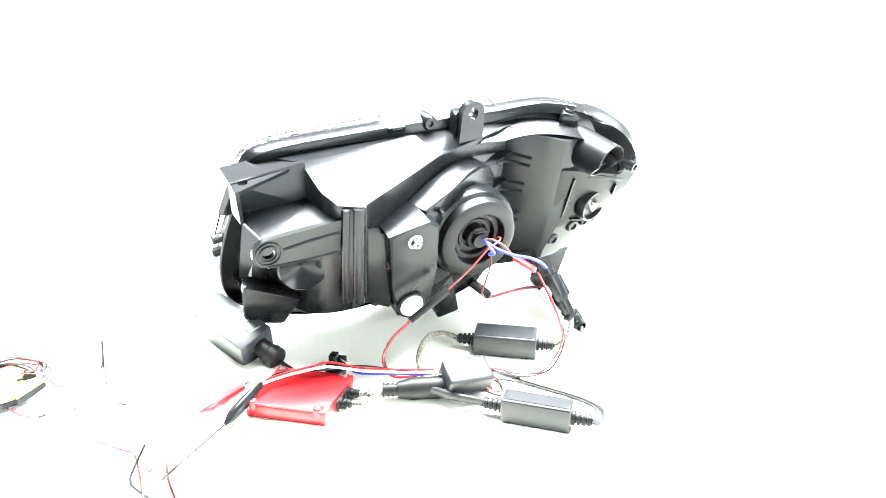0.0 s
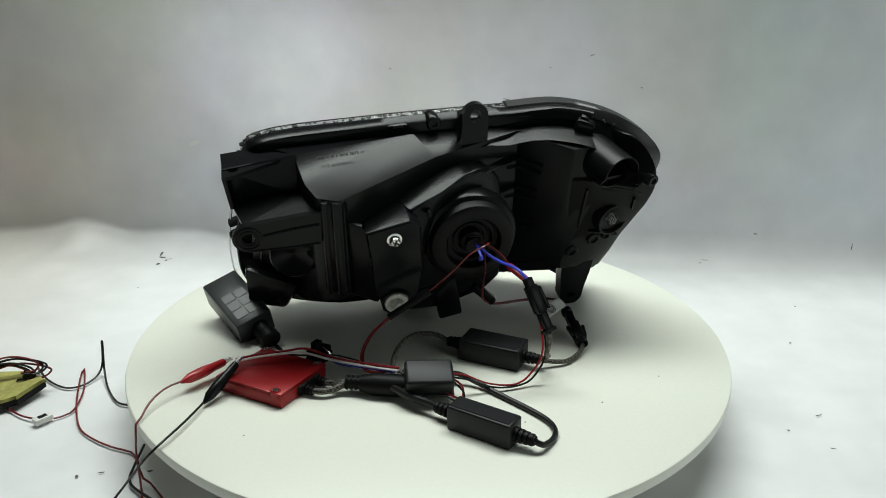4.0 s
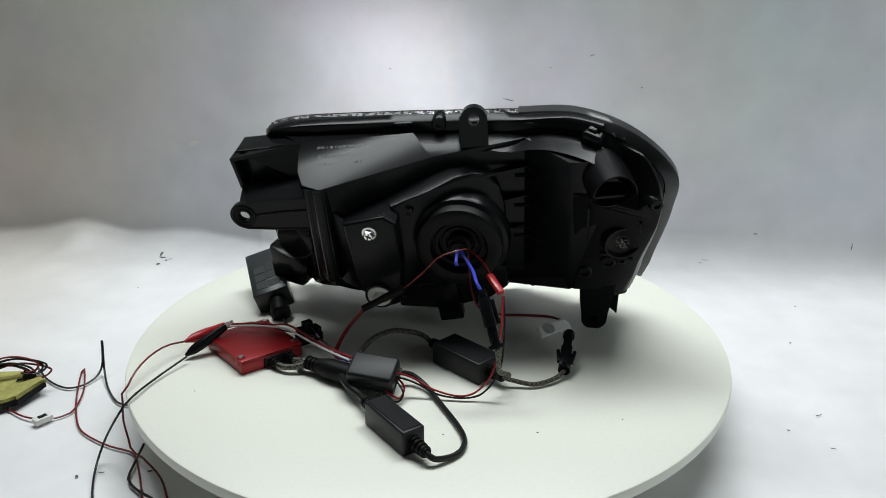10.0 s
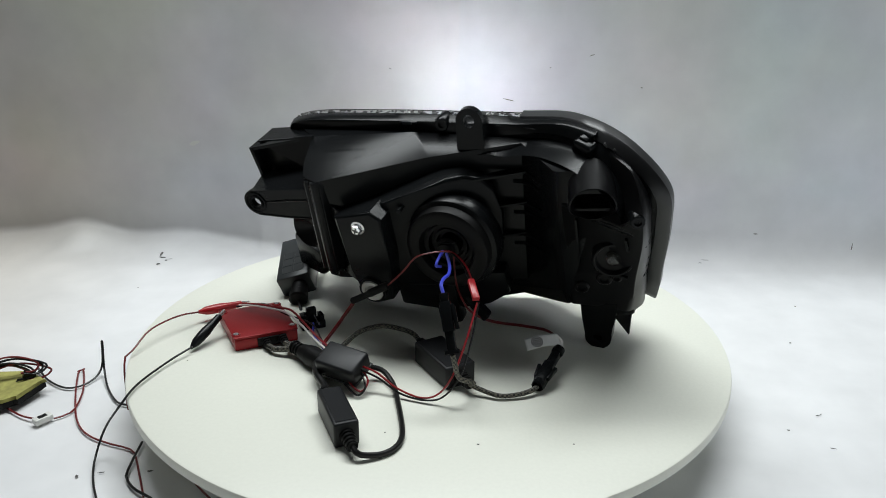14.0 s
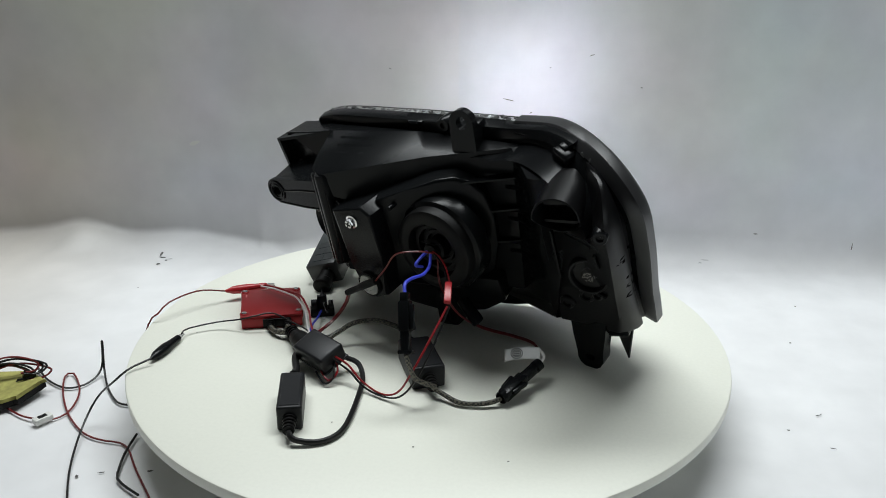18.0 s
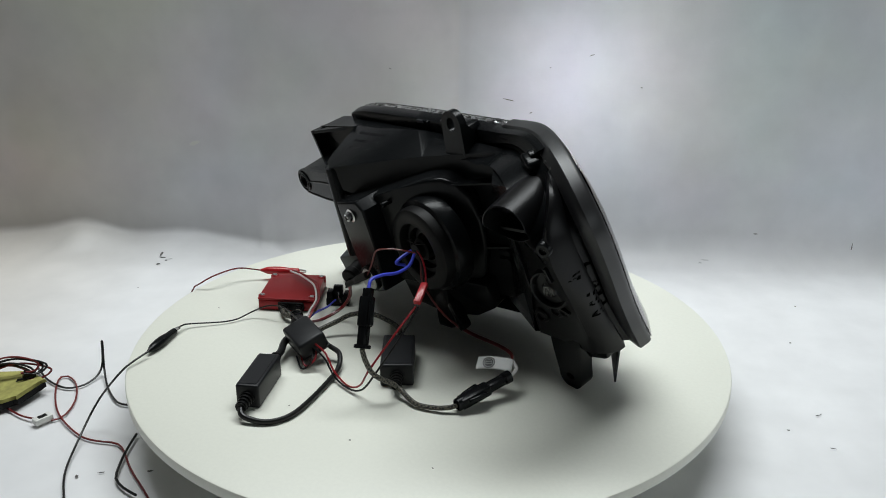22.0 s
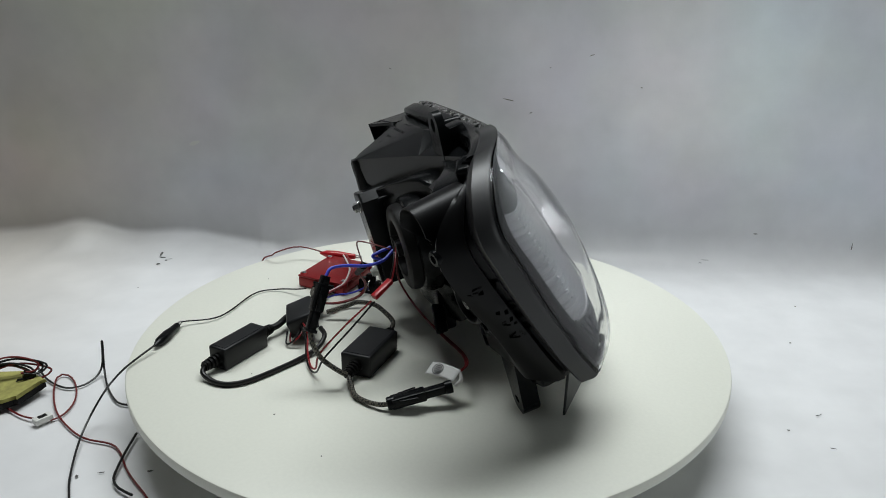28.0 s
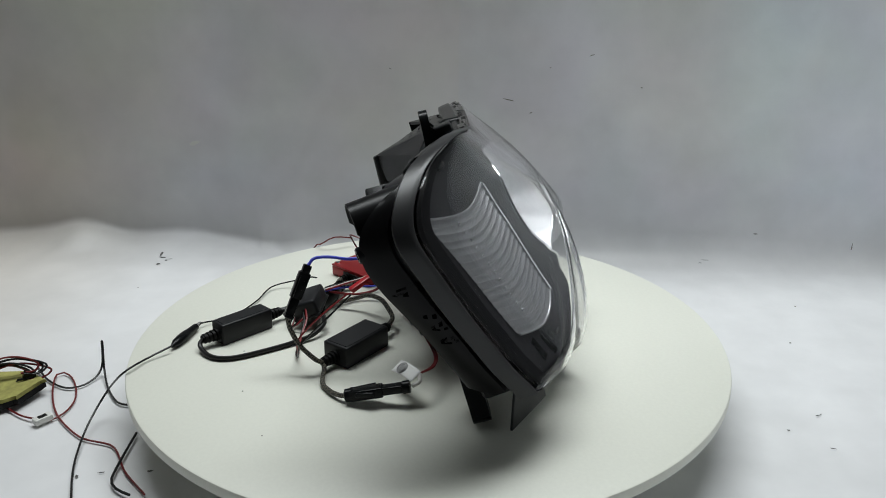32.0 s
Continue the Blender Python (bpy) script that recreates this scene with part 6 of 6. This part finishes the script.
def build_floor_things():
    t = thing("black_floor_lead", "stiff black lead standing up in a loop on the floor", "wire", "loose leads")
    bm = bmesh.new()
    wire(bm, [(-0.490, 0.010, -0.060), (-0.502, 0.029, -0.0645), (-0.478, 0.003, -0.0675), (-0.449, -0.016, -0.0675), (-0.430, -0.011, -0.0675), (-0.420, 0.008, -0.066), (-0.4165, 0.022, -0.056), (-0.4152, 0.027, -0.030), (-0.4150, 0.0275, -0.026),
              (-0.4145, 0.027, -0.032), (-0.413, 0.018, -0.060), (-0.397, -0.015, -0.0675), (-0.376, -0.046, -0.0675), (-0.363, -0.055, -0.0675), (-0.352, -0.056, -0.0675)], 0.0013, 10, 6)
    part("strand", bm, BLACK_WIRE, t)
    t = thing("red_floor_plug", "small clear plug on a red lead on the floor", "plug")
    m = pose(-0.4415, -0.0895, -0.0648, 0, 0, 52)
    bm = bmesh.new()
    block(bm, (0.020, 0.011, 0.007), m, 0.001)
    part("shell", bm, WHITE, t)
    bm = bmesh.new()
    block(bm, (0.010, 0.006, 0.002), m @ pose(0, 0, 0.0032), 0.0006)
    part("contact", bm, RUBBER, t)
    bm = bmesh.new()
    wire(bm, [(-0.545, -0.030, -0.0672), (-0.525, -0.045, -0.0672), (-0.509, -0.053, -0.0672), (-0.473, -0.078, -0.0672), (-0.448, -0.0885, -0.066)], 0.0011, 8, 6)
    part("strand", bm, DARKRED, t)
    # driver board wrapped in torn yellow foam
    t = thing("driver_board", "flat circuit module in torn yellow-green foam tape", "circuit board")
    rng = random.Random(11)
    outline = [(-0.605, -0.070), (-0.56, -0.075), (-0.515, -0.064), (-0.497, -0.069), (-0.489, -0.060), (-0.482, -0.061), (-0.470, -0.030), (-0.466, -0.024), (-0.500, -0.006), (-0.54, -0.002), (-0.60, 0.0)]
    bm = bmesh.new()
    m = pose(0, 0, -0.066) @ pose(-0.52, -0.04, 0, 3, -4, 0) @ pose(0.52, 0.04, 0)
    prism(bm, outline, m, 0.007, 0.001)
    part("board", bm, RUBBER, t)
    bm = bmesh.new()
    low = [(x + rng.uniform(-0.003, 0.003), y + rng.uniform(-0.003, 0.003)) for x, y in outline]
    prism(bm, low, m @ pose(0.002, 0.001, 0.0072), 0.0045, 0.0015, 2)
    part("foam", bm, FOAM, t, "torn yellow-green foam pad")
    for k in range(7):
        bm = bmesh.new()
        c = Vector((-0.515 + 0.006 * k * 0.5, -0.018 + rng.uniform(-0.006, 0.006), -0.042 + rng.uniform(-0.006, 0.010)))
        wire(bm, [c + Vector((-0.05, -0.02, -0.004)), c + Vector((-0.022, -0.002, 0.006)), c + Vector((0.002, 0.006, 0.008)), c + Vector((0.020 + 0.002 * k, 0.008, 0.000)), c + Vector((0.026, 0.002, -0.008)), c + Vector((0.012, -0.006, -0.008))], 0.0013, 8, 6)
        part("coiled_lead", bm, (BLACK_WIRE, DARKRED)[k % 3 == 0], t)
    bm = bmesh.new()
    block(bm, (0.014, 0.008, 0.010), pose(-0.487, -0.020, -0.048, 10, 20, 30), 0.001)
    part("small_plug", bm, BLACK, t)


def build_marks():
    """Specks, scuffs and hairs on the sheet and the disc."""
    rng = random.Random(21)

    def flake(name, at, size, turn_by, mat, label, upright=False):
        bm = bmesh.new()
        n = rng.randint(6, 9)
        pts = [(size[0] * rng.uniform(0.35, 0.6) * math.cos(2 * math.pi * k / n), size[1] * rng.uniform(0.35, 0.6) * math.sin(2 * math.pi * k / n)) for k in range(n)]
        m = (frame_of(at, -BACK, (0, 0, 1)) if upright else Matrix.Translation(at)) @ pose(0, 0, 0, 0, 0, turn_by)
        prism(bm, pts, m, 0.0004)
        return tagged(part(name, bm, mat, smooth=0), label, "dirt", "floor marks")

    for x, y, sx, sy, a in ((-0.470, 0.425, 0.012, 0.0035, -12), (-0.4755, 0.440, 0.003, 0.026, 4), (-0.470, 0.400, 0.009, 0.006, 35), (-0.460, 0.413, 0.005, 0.004, 10), (-0.454, 0.416, 0.007, 0.0016, 15), (0.477, 0.395, 0.016, 0.0012, -8), (0.468, 0.390, 0.006, 0.002, 20), (0.453, -0.083, 0.006, 0.0016, 15), (0.457, -0.081, 0.003, 0.0012, 50),
                            (0.439, -0.149, 0.007, 0.0010, -20), (-0.362, -0.189, 0.003, 0.004, 30), (-0.339, -0.183, 0.007, 0.0015, 15), (-0.290, -0.181, 0.006, 0.003, 10), (0.405, -0.113, 0.004, 0.002, 0), (-0.47, 0.30, 0.0016, 0.0016, 0), (0.50, 0.10, 0.003, 0.002, 0), (0.56, 0.22, 0.003, 0.003, 0)):
        flake("dirt_speck", (x, y, on_floor(x, y) + 0.0004), (sx, sy), a, DIRT, "dark speck of dirt on the white sheet")
    for x, z, sx, sz, a in ((0.566, 0.052, 0.008, 0.002, 0), (0.728, 0.030, 0.0018, 0.024, 0), (0.266, 0.351, 0.010, 0.0014, 20), (0.133, 0.276, 0.020, 0.0015, -12), (-0.067, 0.324, 0.005, 0.0013, -30), (0.200, 0.33, 0.002, 0.002, 0), (0.35, 0.30, 0.004, 0.002, 0), (0.171, 0.255, 0.006, 0.002, 20)):
        p = on_wall(x / ALONG.x, z, 0.0012 if z > 0.05 else 0.0065)
        flake("scuff_mark", p, (sx, sz), a, SCUFF, "faint grey scuff on the backdrop sheet", True)
    p = on_wall(-0.419 / ALONG.x, 0.189, 0.0012)
    flake("tape_scrap", p, (0.020, 0.008), 20, PAPER, "small torn scrap of white tape on the backdrop", True)
    t = None
    for x, y, s in ((0.06, -0.235, 0.0012), (0.15, -0.23, 0.001), (-0.03, -0.22, 0.0009), (-0.27, -0.09, 0.0009)):
        bm = bmesh.new()
        prism(bm, [(s * math.cos(a), s * 0.7 * math.sin(a)) for a in (0, 1.2, 2.3, 3.6, 5.0)], pose(x, y, 0.0001), 0.0003)
        on_table(tagged(part("table_speck", bm, DIRT, smooth=0), "tiny dark speck on the table top", "dirt", "table specks"))


build_floor_things()
build_marks()


# ---- what moves ----
def turn(t):
    return TURN_START + TURN_RATE * t


def motions():
    for ob in ON_TABLE:
        base = ob.matrix_basis.copy()
        walk(ob, [(t, pose(0, 0, 0, 0, 0, turn(t)) @ base) for t in range(0, 33, 2)])
    rows = []
    for t, (tail, tip) in sorted(CLIP_WAY.items()):
        a = Vector(tip) - Vector(tail)
        heading, rise = math.degrees(math.atan2(a.y, a.x)), math.degrees(math.atan2(a.z, math.hypot(a.x, a.y)))
        rows.append((t, pose(tail[0], tail[1], max(0.0, tail[2] - 0.006), 0, -rise, heading)))
    walk(BLACK_CLIP, rows)
    # the red clip bites the ballast's lead on the disc and swings with its own lead
    times = sorted(RED_LEAD)
    tails = [pose(0, 0, 0, 0, 0, -turn(t)) @ Vector(RED_LEAD[t][0]) for t in times]
    tip, rows = Vector((-0.245, 0.037, 0.0135)), []
    for t in range(33):
        b = next(i for i, x in enumerate(times) if x >= t)
        a = max(0, b - 1)
        tail = tails[a].lerp(tails[b], (t - times[a]) / max(1e-6, times[b] - times[a]))
        d = tip - tail
        at = tip - d.normalized() * 0.054
        rows.append((t, pose(0, 0, 0, 0, 0, turn(t)) @ pose(at.x, at.y, at.z - 0.0055, 0, -math.degrees(math.atan2(d.z, math.hypot(d.x, d.y))), math.degrees(math.atan2(d.y, d.x)))))
    walk(RED_CLIP, rows)
    for pieces, lines in CHAINS:
        for ob, line in zip(pieces, lines):
            walk(ob, line)


motions()
